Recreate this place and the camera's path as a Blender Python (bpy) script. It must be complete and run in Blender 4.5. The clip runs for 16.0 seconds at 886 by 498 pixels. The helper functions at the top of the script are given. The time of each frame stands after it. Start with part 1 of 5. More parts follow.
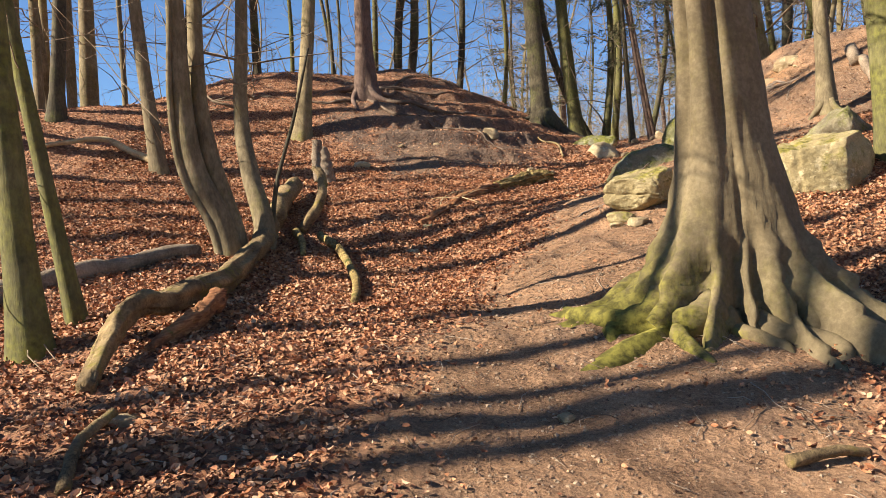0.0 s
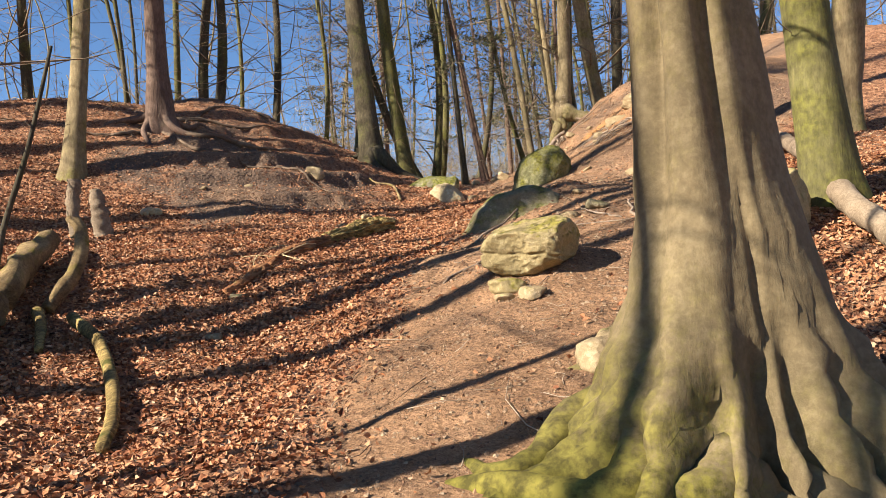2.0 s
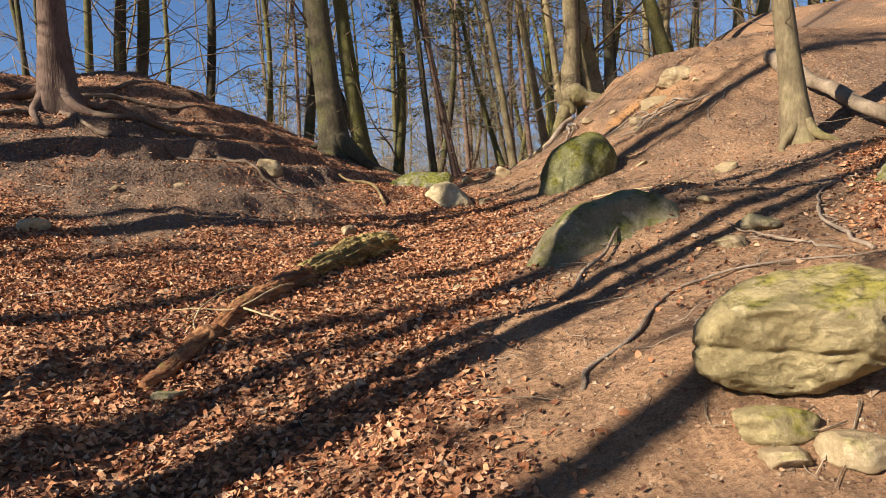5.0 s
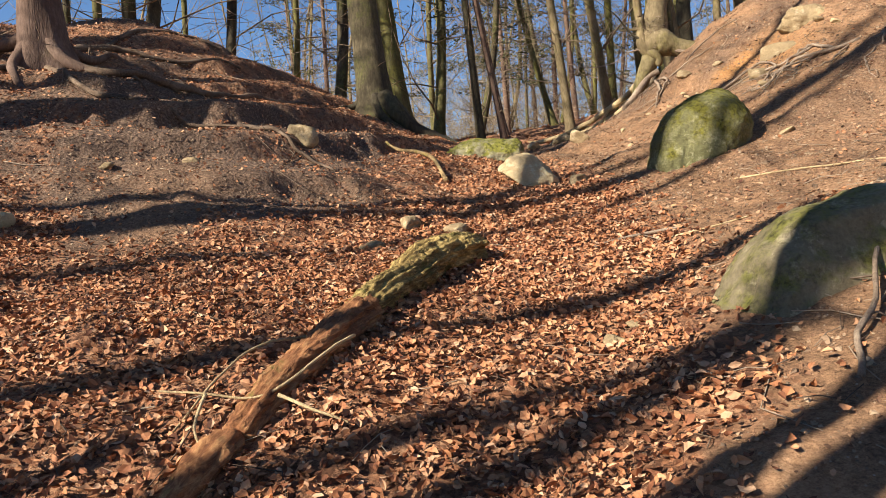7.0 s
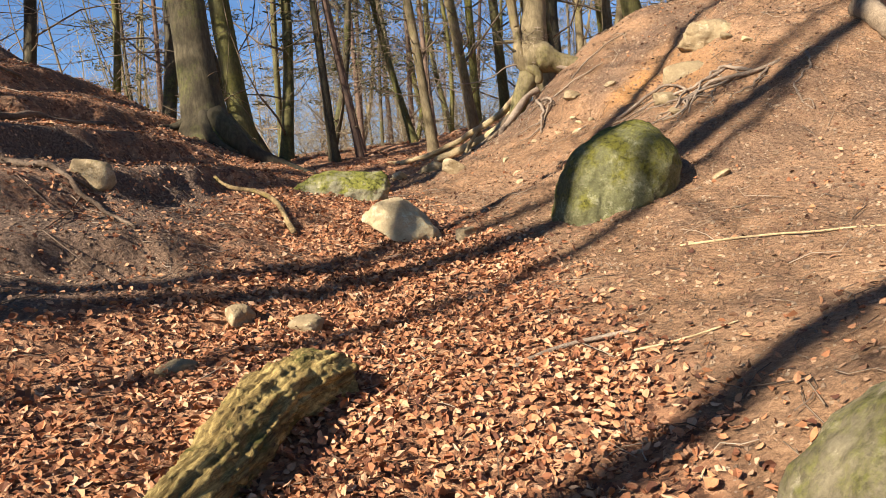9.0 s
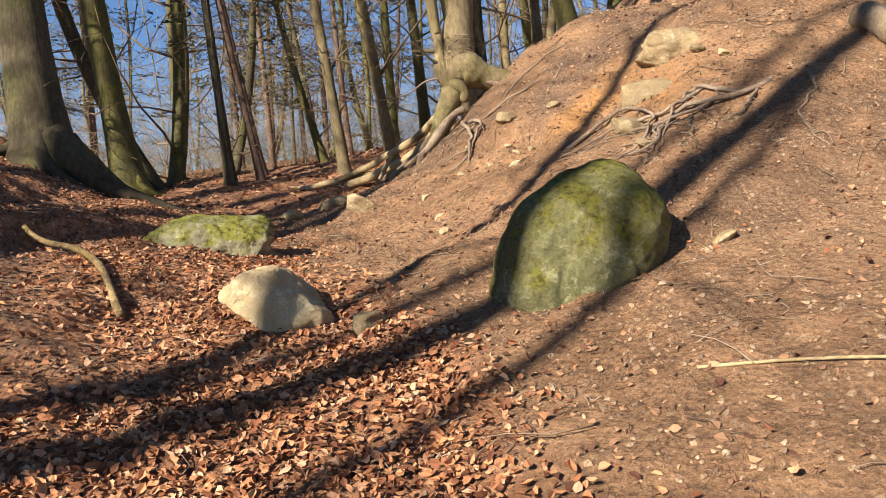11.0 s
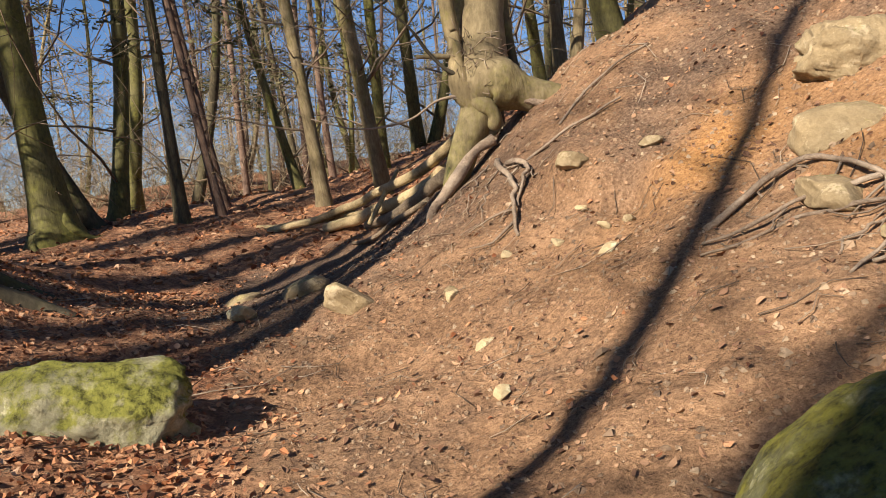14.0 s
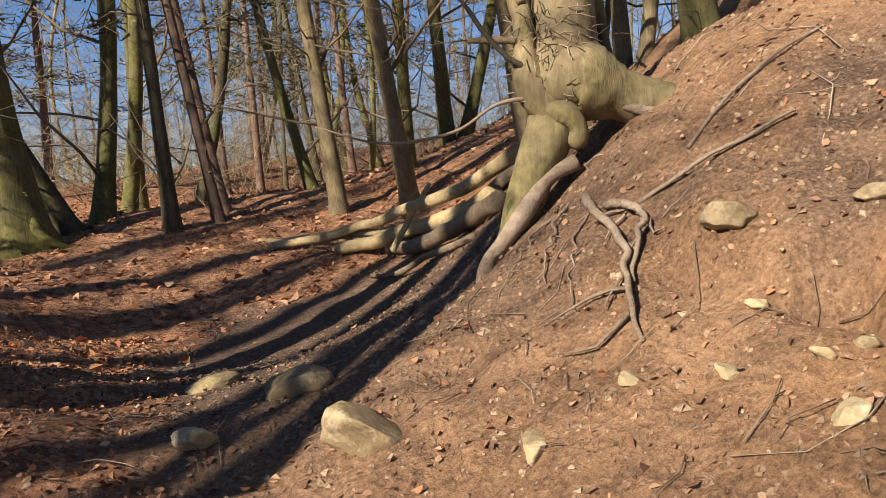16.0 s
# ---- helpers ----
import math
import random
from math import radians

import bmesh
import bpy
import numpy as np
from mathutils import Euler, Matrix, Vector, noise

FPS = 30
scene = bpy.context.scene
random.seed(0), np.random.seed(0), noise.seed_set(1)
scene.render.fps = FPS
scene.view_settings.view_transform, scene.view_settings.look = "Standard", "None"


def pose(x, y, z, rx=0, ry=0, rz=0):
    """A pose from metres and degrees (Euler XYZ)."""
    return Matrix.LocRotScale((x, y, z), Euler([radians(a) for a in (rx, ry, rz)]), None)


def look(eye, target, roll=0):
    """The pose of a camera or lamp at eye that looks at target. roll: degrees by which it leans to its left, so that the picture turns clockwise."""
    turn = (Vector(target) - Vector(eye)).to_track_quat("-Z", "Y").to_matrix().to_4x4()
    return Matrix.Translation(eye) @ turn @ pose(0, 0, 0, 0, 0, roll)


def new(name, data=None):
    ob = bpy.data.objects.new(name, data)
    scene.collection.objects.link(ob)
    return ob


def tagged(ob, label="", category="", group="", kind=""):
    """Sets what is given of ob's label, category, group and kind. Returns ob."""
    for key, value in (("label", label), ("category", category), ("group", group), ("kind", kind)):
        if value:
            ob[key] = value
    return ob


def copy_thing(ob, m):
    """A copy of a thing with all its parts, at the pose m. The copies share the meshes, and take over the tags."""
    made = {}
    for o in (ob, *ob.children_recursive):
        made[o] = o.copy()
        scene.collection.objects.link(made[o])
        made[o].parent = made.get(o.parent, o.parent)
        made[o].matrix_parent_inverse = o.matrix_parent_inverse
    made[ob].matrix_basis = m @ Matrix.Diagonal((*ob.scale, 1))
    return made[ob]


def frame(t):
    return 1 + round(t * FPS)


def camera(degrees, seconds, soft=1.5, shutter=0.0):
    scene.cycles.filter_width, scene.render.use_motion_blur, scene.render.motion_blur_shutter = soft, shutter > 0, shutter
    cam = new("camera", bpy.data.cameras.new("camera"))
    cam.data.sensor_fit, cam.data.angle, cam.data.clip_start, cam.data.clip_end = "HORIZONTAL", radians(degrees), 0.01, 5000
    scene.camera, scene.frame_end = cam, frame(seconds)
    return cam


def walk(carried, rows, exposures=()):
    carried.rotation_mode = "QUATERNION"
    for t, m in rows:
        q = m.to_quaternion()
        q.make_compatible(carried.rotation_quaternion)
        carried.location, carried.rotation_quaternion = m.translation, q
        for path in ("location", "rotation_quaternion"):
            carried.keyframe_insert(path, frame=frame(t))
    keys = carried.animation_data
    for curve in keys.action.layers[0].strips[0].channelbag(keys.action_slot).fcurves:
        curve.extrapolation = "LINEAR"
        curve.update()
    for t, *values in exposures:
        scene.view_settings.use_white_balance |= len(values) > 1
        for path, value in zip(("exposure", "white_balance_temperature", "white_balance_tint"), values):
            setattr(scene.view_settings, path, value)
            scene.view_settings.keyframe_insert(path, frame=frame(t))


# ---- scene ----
cam = camera(58.0, 16.0, 0.8)
METRES, EYE, TILT, LEAN, TURN = 16.0, 1.45, -2.0, 2.4, 0.0
ROWS = [
    (0.0, 0.0, 0.0, 0.0, 0.0, 0.0, -0.0),
    (0.5, 0.0019, 0.0379, 0.0045, -3.64, 2.18, 0.23),
    (1.0, 0.0005, 0.0743, 0.0076, -7.35, 2.5, 0.73),
    (1.5, -0.001, 0.1103, 0.0114, -10.13, 2.71, 1.1),
    (2.0, 0.0024, 0.1493, 0.019, -12.8, 2.82, 1.61),
    (2.5, -0.0025, 0.1839, 0.026, -15.38, 3.49, 2.22),
    (3.0, 0.001, 0.2169, 0.0286, -18.39, 3.27, 3.55),
    (3.5, 0.0007, 0.2484, 0.0308, -19.18, 2.82, 3.74),
    (4.0, -0.0034, 0.2813, 0.0385, -19.21, 2.67, 3.16),
    (4.5, -0.0009, 0.3184, 0.0448, -18.69, 2.35, 2.55),
    (5.0, -0.0033, 0.3535, 0.0508, -17.64, 2.16, 2.06),
    (7.5, 0.008, 0.5085, 0.082, -15.91, -1.61, 2.05),
    (8.0, 0.0148, 0.5354, 0.0877, -19.98, -2.12, 1.9),
    (8.5, 0.0282, 0.5607, 0.0969, -24.9, -2.3, 2.47),
    (9.0, 0.0381, 0.5864, 0.1061, -26.41, -0.97, 2.95),
    (9.5, 0.0546, 0.6076, 0.1141, -27.38, 1.34, 3.06),
    (12.0, 0.1191, 0.7302, 0.1425, -34.46, -1.46, 3.34),
    (12.5, 0.1305, 0.7551, 0.1525, -34.79, -0.47, 3.59),
    (13.0, 0.1377, 0.7789, 0.1609, -34.59, 0.29, 3.9),
    (13.5, 0.157, 0.8014, 0.1659, -34.26, -0.13, 4.09),
    (14.0, 0.1688, 0.8239, 0.1711, -33.26, -0.45, 3.96),
    (14.5, 0.1811, 0.8455, 0.1782, -33.15, -0.58, 2.91),
    (15.0, 0.199, 0.8663, 0.1848, -33.08, -0.78, 2.45),
    (15.5, 0.2093, 0.895, 0.1912, -31.96, -1.11, 2.66),
    (16.0, 0.2196, 0.9203, 0.1972, -31.88, -1.53, 2.61),
]
walk(cam, [(t, pose(0, 0, EYE, TILT, LEAN, TURN) @ pose(METRES * x, METRES * y, METRES * z, 90 + pitch, roll, yaw)) for t, x, y, z, yaw, pitch, roll in ROWS],
     exposures=((0.0, 1.5), (3.0, 1.4), (5.0, 1.18), (7.5, 1.32), (9.5, 1.40), (12.0, 1.18), (14.5, 1.14), (16.0, 1.12)))

# ---- world, sun ----
world = bpy.data.worlds.new("sky")
scene.world = world
world.use_nodes = True
_n = world.node_tree.nodes
_sky = _n.new("ShaderNodeTexSky")
_sky.sky_type, _sky.sun_disc = "NISHITA", False
SUN_AZ, SUN_EL = radians(-104.0), radians(33.0)  # azimuth clockwise from +y
_sky.sun_elevation, _sky.sun_rotation = SUN_EL, SUN_AZ
_sky.altitude = 1500
_sky.air_density, _sky.dust_density, _sky.ozone_density = 1.0, 0.0, 6.5
_n["Background"].inputs["Strength"].default_value = 0.057
world.node_tree.links.new(_sky.outputs[0], _n["Background"].inputs["Color"])
_l = bpy.data.lights.new("sun", "SUN")
_l.energy, _l.angle, _l.color = 5.0, radians(0.53), (1.0, 0.9, 0.77)
_sun = new("sun", _l)
_d = Vector((math.sin(SUN_AZ) * math.cos(SUN_EL), math.cos(SUN_AZ) * math.cos(SUN_EL), math.sin(SUN_EL)))
_sun.matrix_world = look(_d * 60, (0, 0, 0))

RNG = np.random.default_rng(7)


# ---- materials ----
class Nodes:
    """A small builder for node materials."""

    def __init__(self, name, rough=0.85):
        self.mat = bpy.data.materials.new(name)
        self.mat.use_nodes = True
        self.t = self.mat.node_tree
        self.bsdf = self.t.nodes["Principled BSDF"]
        self.bsdf.inputs["Roughness"].default_value = rough
        self.bsdf.inputs["Specular IOR Level"].default_value = 0.25

    def add(self, kind, **sets):
        node = self.t.nodes.new("ShaderNode" + kind)
        for k, v in sets.items():
            node.inputs[k.replace("_", " ")].default_value = v
        return node

    def link(self, a, b):
        self.t.links.new(a, b)

    def coords(self, scale=(1, 1, 1), world_space=False):
        src = self.add("NewGeometry").outputs["Position"] if world_space else self.add("TexCoord").outputs["Object"]
        m = self.add("Mapping")
        m.inputs["Scale"].default_value = scale
        self.link(src, m.inputs["Vector"])
        return m.outputs["Vector"]

    def noise(self, vec, scale, detail=4.0, rough=0.6, distortion=0.0):
        n = self.add("TexNoise", Scale=scale, Detail=detail, Roughness=rough, Distortion=distortion)
        self.link(vec, n.inputs["Vector"])
        return n.outputs["Fac"]

    def voronoi(self, vec, scale, out="Distance"):
        n = self.add("TexVoronoi", Scale=scale)
        self.link(vec, n.inputs["Vector"])
        return n.outputs[out]

    def ramp(self, fac, *stops):
        n = self.add("ValToRGB")
        e = n.color_ramp.elements
        while len(e) < len(stops):
            e.new(0.5)
        for el, (p, c) in zip(e, stops):
            el.position = p
            el.color = (*c, 1) if len(c) == 3 else c
        self.link(fac, n.inputs["Fac"])
        return n.outputs["Color"]

    def mask(self, fac, lo, hi):
        n = self.add("MapRange")
        n.inputs["From Min"].default_value, n.inputs["From Max"].default_value = lo, hi
        self.link(fac, n.inputs["Value"])
        return n.outputs["Result"]

    def mix(self, fac, a, b, blend="MIX"):
        n = self.add("Mix")
        n.data_type, n.blend_type = "RGBA", blend
        for sock, v in ((n.inputs[0], fac), (n.inputs[6], a), (n.inputs[7], b)):
            if isinstance(v, (int, float)):
                sock.default_value = v
            elif isinstance(v, tuple):
                sock.default_value = (*v, 1)
            else:
                self.link(v, sock)
        return n.outputs[2]

    def math(self, op, a, b):
        n = self.add("Math")
        n.operation = op
        for sock, v in ((n.inputs[0], a), (n.inputs[1], b)):
            if isinstance(v, (int, float)):
                sock.default_value = v
            else:
                self.link(v, sock)
        return n.outputs[0]

    def finish(self, colour, bump=None, strength=0.5, distance=0.02):
        self.link(colour, self.bsdf.inputs["Base Color"])
        if bump is not None:
            b = self.add("Bump", Strength=strength, Distance=distance)
            self.link(bump, b.inputs["Height"])
            self.link(b.outputs["Normal"], self.bsdf.inputs["Normal"])
        return self.mat


def bark(name, dark, mid, pale, moss, moss_lo=0.5, moss_hi=0.75, ridges=0.4, moss_low=0.0, stretch=0.35):
    m = Nodes(name, 0.88)
    v = m.coords((1, 1, stretch))
    o = m.coords()
    fine = m.noise(v, 26, 6, 0.7)
    broad = m.noise(o, 2.2, 4, 0.6)
    col = m.ramp(m.math("ADD", m.math("MULTIPLY", fine, 0.55), m.math("MULTIPLY", broad, 0.45)), (0.3, dark), (0.5, mid), (0.7, pale))
    patch = m.noise(o, 1.3, 5, 0.7)
    speck = m.noise(o, 40, 3, 0.7)
    g = m.mask(m.math("ADD", patch, m.math("MULTIPLY", speck, 0.25)), moss_lo, moss_hi)
    rnd = m.add("ObjectInfo").outputs["Random"]
    g = m.math("MULTIPLY", g, m.mask(rnd, -0.4, 0.7))
    if moss_low:
        sep = m.add("SeparateXYZ")
        m.link(o, sep.inputs[0])
        g = m.math("MAXIMUM", g, m.math("MULTIPLY", m.mask(sep.outputs[2], moss_low, 0.0), m.mask(m.math("ADD", m.noise(o, 5.5, 9, 0.85), m.math("MULTIPLY", sep.outputs[0], -0.34)), 0.55, 0.72)))
    mosscol = m.ramp(m.noise(o, 18, 5), (0.38, tuple(c * 0.3 for c in moss)), (0.62, moss))
    col = m.mix(g, col, mosscol)
    tint = m.ramp(rnd, (0.0, (0.82, 0.8, 0.8)), (1.0, (1.12, 1.08, 1.0)))
    col = m.mix(1.0, col, tint, "MULTIPLY")
    lines = m.noise(m.coords((1, 1, 0.12)), 34, 4, 0.7)
    return m.finish(col, m.math("ADD", m.math("MULTIPLY", lines, ridges), m.math("MULTIPLY", fine, 0.3)), 0.7, 0.02)


def stone(name, dark, mid, pale, moss=None, lo=0.5, hi=0.62, upward=True):
    m = Nodes(name, 0.9)
    o = m.coords()
    grain = m.noise(o, 60, 5, 0.75)
    broad = m.noise(o, 3.0, 6, 0.65, 0.4)
    col = m.ramp(m.math("ADD", m.math("MULTIPLY", grain, 0.4), m.math("MULTIPLY", broad, 0.6)), (0.32, dark), (0.5, mid), (0.68, pale))
    pits = m.voronoi(o, 24)
    lichen = m.mask(m.math("ADD", m.noise(o, 8, 7, 0.75), m.math("MULTIPLY", grain, 0.15)), 0.62, 0.70)
    col = m.mix(m.math("MULTIPLY", lichen, 0.55), col, tuple(min(0.6, c * 1.25 + 0.05) for c in pale))
    if moss:
        patch = m.noise(o, 4.5, 7, 0.72)
        up = m.add("SeparateXYZ")
        m.link(m.add("NewGeometry").outputs["Normal"], up.inputs[0])
        if upward:
            patch = m.math("ADD", patch, m.math("MULTIPLY", up.outputs[2], 0.12))
        g = m.mask(m.math("ADD", patch, m.math("MULTIPLY", grain, 0.12)), lo, hi)
        mc = m.ramp(m.noise(o, 30, 6, 0.7), (0.36, tuple(c * 0.25 for c in moss)), (0.52, moss), (0.75, tuple(min(1, c * 1.5) for c in moss)))
        col = m.mix(g, col, mc)
    h = m.math("ADD", m.math("MULTIPLY", grain, 0.35), m.math("ADD", m.math("MULTIPLY", broad, 0.9), m.math("MULTIPLY", pits, 0.25)))
    return m.finish(col, h, 0.8, 0.03)


def ground_material():
    m = Nodes("forest_floor", 0.95)
    p = m.coords((1, 1, 1), True)
    at = m.add("Attribute")
    at.attribute_name = "litter"
    litter = at.outputs["Fac"]
    at2 = m.add("Attribute")
    at2.attribute_name = "ochre"
    fine = m.noise(p, 55, 6, 0.75)
    mid = m.noise(p, 7, 5, 0.65)
    broad = m.noise(p, 0.9, 4, 0.6)
    grit = m.noise(p, 150, 4, 0.8)
    soil = m.ramp(m.math("ADD", m.math("ADD", m.math("MULTIPLY", fine, 0.34), m.math("MULTIPLY", grit, 0.26)), m.math("ADD", m.math("MULTIPLY", mid, 0.2), m.math("MULTIPLY", broad, 0.2))),
                  (0.39, (0.05, 0.029, 0.018)), (0.5, (0.29, 0.163, 0.085)), (0.61, (0.52, 0.315, 0.175)))
    tone = m.noise(p, 1.7, 6, 0.7, 0.6)
    soil = m.mix(m.math("MULTIPLY", m.mask(tone, 0.5, 0.68), 0.62), soil, m.ramp(fine, (0.34, (0.07, 0.042, 0.028)), (0.55, (0.2, 0.125, 0.078)), (0.7, (0.34, 0.23, 0.15))))
    soil = m.mix(at2.outputs["Fac"], soil, m.ramp(fine, (0.35, (0.30, 0.13, 0.04)), (0.65, (0.55, 0.29, 0.10))))
    # dark organic soil on the mound; elsewhere partly tree shade put into the colour
    at3 = m.add("Attribute")
    at3.attribute_name = "humus_and_shade"
    soil = m.mix(at3.outputs["Fac"], soil, m.ramp(fine, (0.36, (0.055, 0.035, 0.024)), (0.52, (0.15, 0.098, 0.066)), (0.64, (0.27, 0.185, 0.13))))
    chips = m.voronoi(p, 16, "Color")
    chips2 = m.voronoi(p, 34, "Color")
    leaf = m.ramp(chips, (0.15, (0.09, 0.042, 0.024)), (0.5, (0.30, 0.135, 0.066)), (0.85, (0.52, 0.29, 0.155)))
    leaf2 = m.ramp(chips2, (0.2, (0.12, 0.055, 0.03)), (0.8, (0.42, 0.21, 0.11)))
    leafc = m.mix(m.mask(fine, 0.45, 0.55), leaf, leaf2)
    f = m.mask(m.math("ADD", litter, m.math("MULTIPLY", m.math("SUBTRACT", mid, 0.5), 0.9)), 0.35, 0.65)
    col = m.mix(f, soil, leafc)
    pebble = m.mask(m.voronoi(p, 30), 0.16, 0.10)
    pebble = m.math("MULTIPLY", pebble, m.mask(m.noise(p, 9, 2), 0.52, 0.6))
    col = m.mix(m.math("MULTIPLY", pebble, m.mask(litter, 0.8, 0.3)), col, (0.48, 0.38, 0.28))
    h = m.math("ADD", m.math("ADD", m.math("MULTIPLY", fine, 0.7), m.math("MULTIPLY", grit, 0.25)), m.math("ADD", mid, m.math("MULTIPLY", m.voronoi(p, 22), 0.8)))
    return m.finish(col, h, 0.9, 0.03)


def leaf_material():
    m = Nodes("dry_beech_leaf", 0.75)
    r = m.add("NewGeometry").outputs["Random Per Island"]
    col = m.ramp(r, (0.0, (0.08, 0.03, 0.017)), (0.25, (0.28, 0.11, 0.05)), (0.55, (0.46, 0.21, 0.095)), (0.82, (0.53, 0.28, 0.145)), (1.0, (0.56, 0.36, 0.22)))
    v = m.noise(m.coords((1, 1, 1), True), 120, 3)
    col = m.mix(0.35, col, m.ramp(v, (0.3, (0.4, 0.35, 0.3)), (0.7, (1, 1, 1))), "MULTIPLY")
    return m.finish(col)


def island_material(name, *stops, rough=0.9):
    m = Nodes(name, rough)
    r = m.add("NewGeometry").outputs["Random Per Island"]
    col = m.ramp(r, *stops)
    col = m.mix(0.5, col, m.ramp(m.noise(m.coords((1, 1, 1), True), 70, 4), (0.3, (0.5, 0.5, 0.5)), (0.7, (1, 1, 1))), "MULTIPLY")
    return m.finish(col)


def wood(name, dark, mid, pale, moss=None, run=None, lo=0.5, hi=0.62):
    m = Nodes(name, 0.85)
    o = m.coords()
    if run is None:
        fib = m.noise(o, 30, 6, 0.75, 1.5)
    else:
        turn, squeeze = m.add("Mapping"), m.add("Mapping")
        turn.inputs["Rotation"].default_value = (0, 0, -radians(run))
        squeeze.inputs["Scale"].default_value = (0.09, 1, 1)
        m.link(o, turn.inputs["Vector"])
        m.link(turn.outputs["Vector"], squeeze.inputs["Vector"])
        fib = m.noise(squeeze.outputs["Vector"], 42, 6, 0.75, 0.4)
    broad = m.noise(o, 3, 5)
    k = 0.5 if run is None else 0.72
    col = m.ramp(m.math("ADD", m.math("MULTIPLY", fib, k), m.math("MULTIPLY", broad, 1 - k)), (0.36, dark), (0.5, mid), (0.64, pale))
    if moss:
        g = m.mask(m.noise(o, 5, 6, 0.7), lo, hi)
        col = m.mix(g, col, m.ramp(m.noise(o, 30, 5), (0.3, tuple(c * 0.5 for c in moss)), (0.7, moss)))
    return m.finish(col, m.math("ADD", fib, broad), 0.8, 0.02)


M_GROUND = ground_material()
M_LEAF = leaf_material()
M_BEECH = bark("beech_bark", (0.075, 0.056, 0.03), (0.19, 0.15, 0.083), (0.35, 0.285, 0.165), (0.20, 0.19, 0.035), 0.62, 0.85)
M_BIGBEECH = bark("old_beech_bark", (0.095, 0.072, 0.037), (0.165, 0.129, 0.07), (0.27, 0.218, 0.124), (0.195, 0.175, 0.032), 0.62, 0.95, 0.2, 0.95, 1.0)
M_GREEN = bark("algae_covered_bark", (0.045, 0.04, 0.02), (0.115, 0.105, 0.045), (0.22, 0.20, 0.085), (0.18, 0.18, 0.025), 0.5, 0.85)
M_DARK = bark("dark_bark", (0.024, 0.019, 0.012), (0.072, 0.06, 0.036), (0.16, 0.135, 0.085), (0.14, 0.16, 0.03), 0.6, 0.9)
M_PINE = bark("red_conifer_bark", (0.055, 0.034, 0.025), (0.14, 0.092, 0.068), (0.26, 0.185, 0.14), (0.16, 0.16, 0.05), 0.72, 0.95, 0.9)
M_TWIG = bark("twig_bark", (0.08, 0.058, 0.038), (0.20, 0.15, 0.098), (0.34, 0.265, 0.175), (0.2, 0.2, 0.06), 0.7, 0.95)
M_ROOT = wood("root_wood", (0.13, 0.09, 0.06), (0.27, 0.20, 0.14), (0.42, 0.33, 0.24))
M_ROCKMOSS = stone("mossy_boulder_stone", (0.12, 0.11, 0.07), (0.25, 0.23, 0.14), (0.42, 0.38, 0.24), (0.155, 0.15, 0.028), 0.53, 0.66)
M_SOILROOT = wood("soil_covered_root", (0.05, 0.033, 0.022), (0.14, 0.095, 0.062), (0.26, 0.19, 0.13))
M_ROCKALGAE = stone("algae_green_boulder_stone", (0.05, 0.048, 0.026), (0.13, 0.125, 0.055), (0.27, 0.255, 0.14), (0.125, 0.115, 0.018), 0.53, 0.68)
M_ROCKLICHEN = stone("lichened_sandstone", (0.13, 0.096, 0.044), (0.28, 0.22, 0.105), (0.44, 0.355, 0.19), (0.20, 0.17, 0.035), 0.62, 0.74)
M_ROCKTAN = stone("tan_sandstone", (0.17, 0.12, 0.062), (0.29, 0.215, 0.118), (0.41, 0.32, 0.19), (0.22, 0.19, 0.055), 0.68, 0.84)
M_ROCKPALE = stone("pale_sandstone", (0.28, 0.205, 0.11), (0.44, 0.34, 0.19), (0.58, 0.47, 0.29))
M_ROCKGREY = stone("grey_green_sandstone", (0.085, 0.07, 0.042), (0.20, 0.166, 0.098), (0.33, 0.28, 0.17), (0.13, 0.125, 0.03), 0.58, 0.74)
M_LOGROT = wood("rotten_log_wood", (0.06, 0.025, 0.014), (0.26, 0.11, 0.045), (0.48, 0.26, 0.11), (0.18, 0.16, 0.04), 60, lo=0.6, hi=0.7)
M_LOGMOSS = wood("mossy_dead_wood", (0.03, 0.02, 0.011), (0.20, 0.135, 0.062), (0.42, 0.30, 0.14), (0.24, 0.19, 0.04), lo=0.54, hi=0.66)
M_LOGYELLOW = wood("yellow_rotting_wood", (0.02, 0.012, 0.006), (0.22, 0.15, 0.05), (0.55, 0.41, 0.15), (0.10, 0.095, 0.018), 53, lo=0.54, hi=0.66)
M_LOGPALE = wood("barkless_pale_wood", (0.26, 0.18, 0.09), (0.48, 0.36, 0.19), (0.66, 0.53, 0.31))
M_LOGBROWN = wood("weathered_log_bark", (0.10, 0.07, 0.045), (0.25, 0.185, 0.12), (0.40, 0.31, 0.21))
M_PEBBLE = island_material("pebble_stone", (0.0, (0.15, 0.10, 0.065)), (0.55, (0.29, 0.19, 0.115)), (1.0, (0.42, 0.31, 0.20)))
M_CRUMB = island_material("leaf_crumb", (0.0, (0.10, 0.05, 0.03)), (0.6, (0.26, 0.14, 0.08)), (1.0, (0.46, 0.28, 0.16)))
M_STICK = island_material("dry_twig", (0.0, (0.09, 0.06, 0.04)), (0.5, (0.25, 0.18, 0.12)), (1.0, (0.45, 0.36, 0.26)))
M_BRUSH = island_material("brushwood", (0.0, (0.14, 0.105, 0.065)), (0.5, (0.32, 0.25, 0.155)), (1.0, (0.48, 0.40, 0.26)))
M_NEEDLE = island_material("conifer_needles", (0.0, (0.03, 0.035, 0.014)), (0.5, (0.085, 0.085, 0.035)), (1.0, (0.17, 0.145, 0.075)))


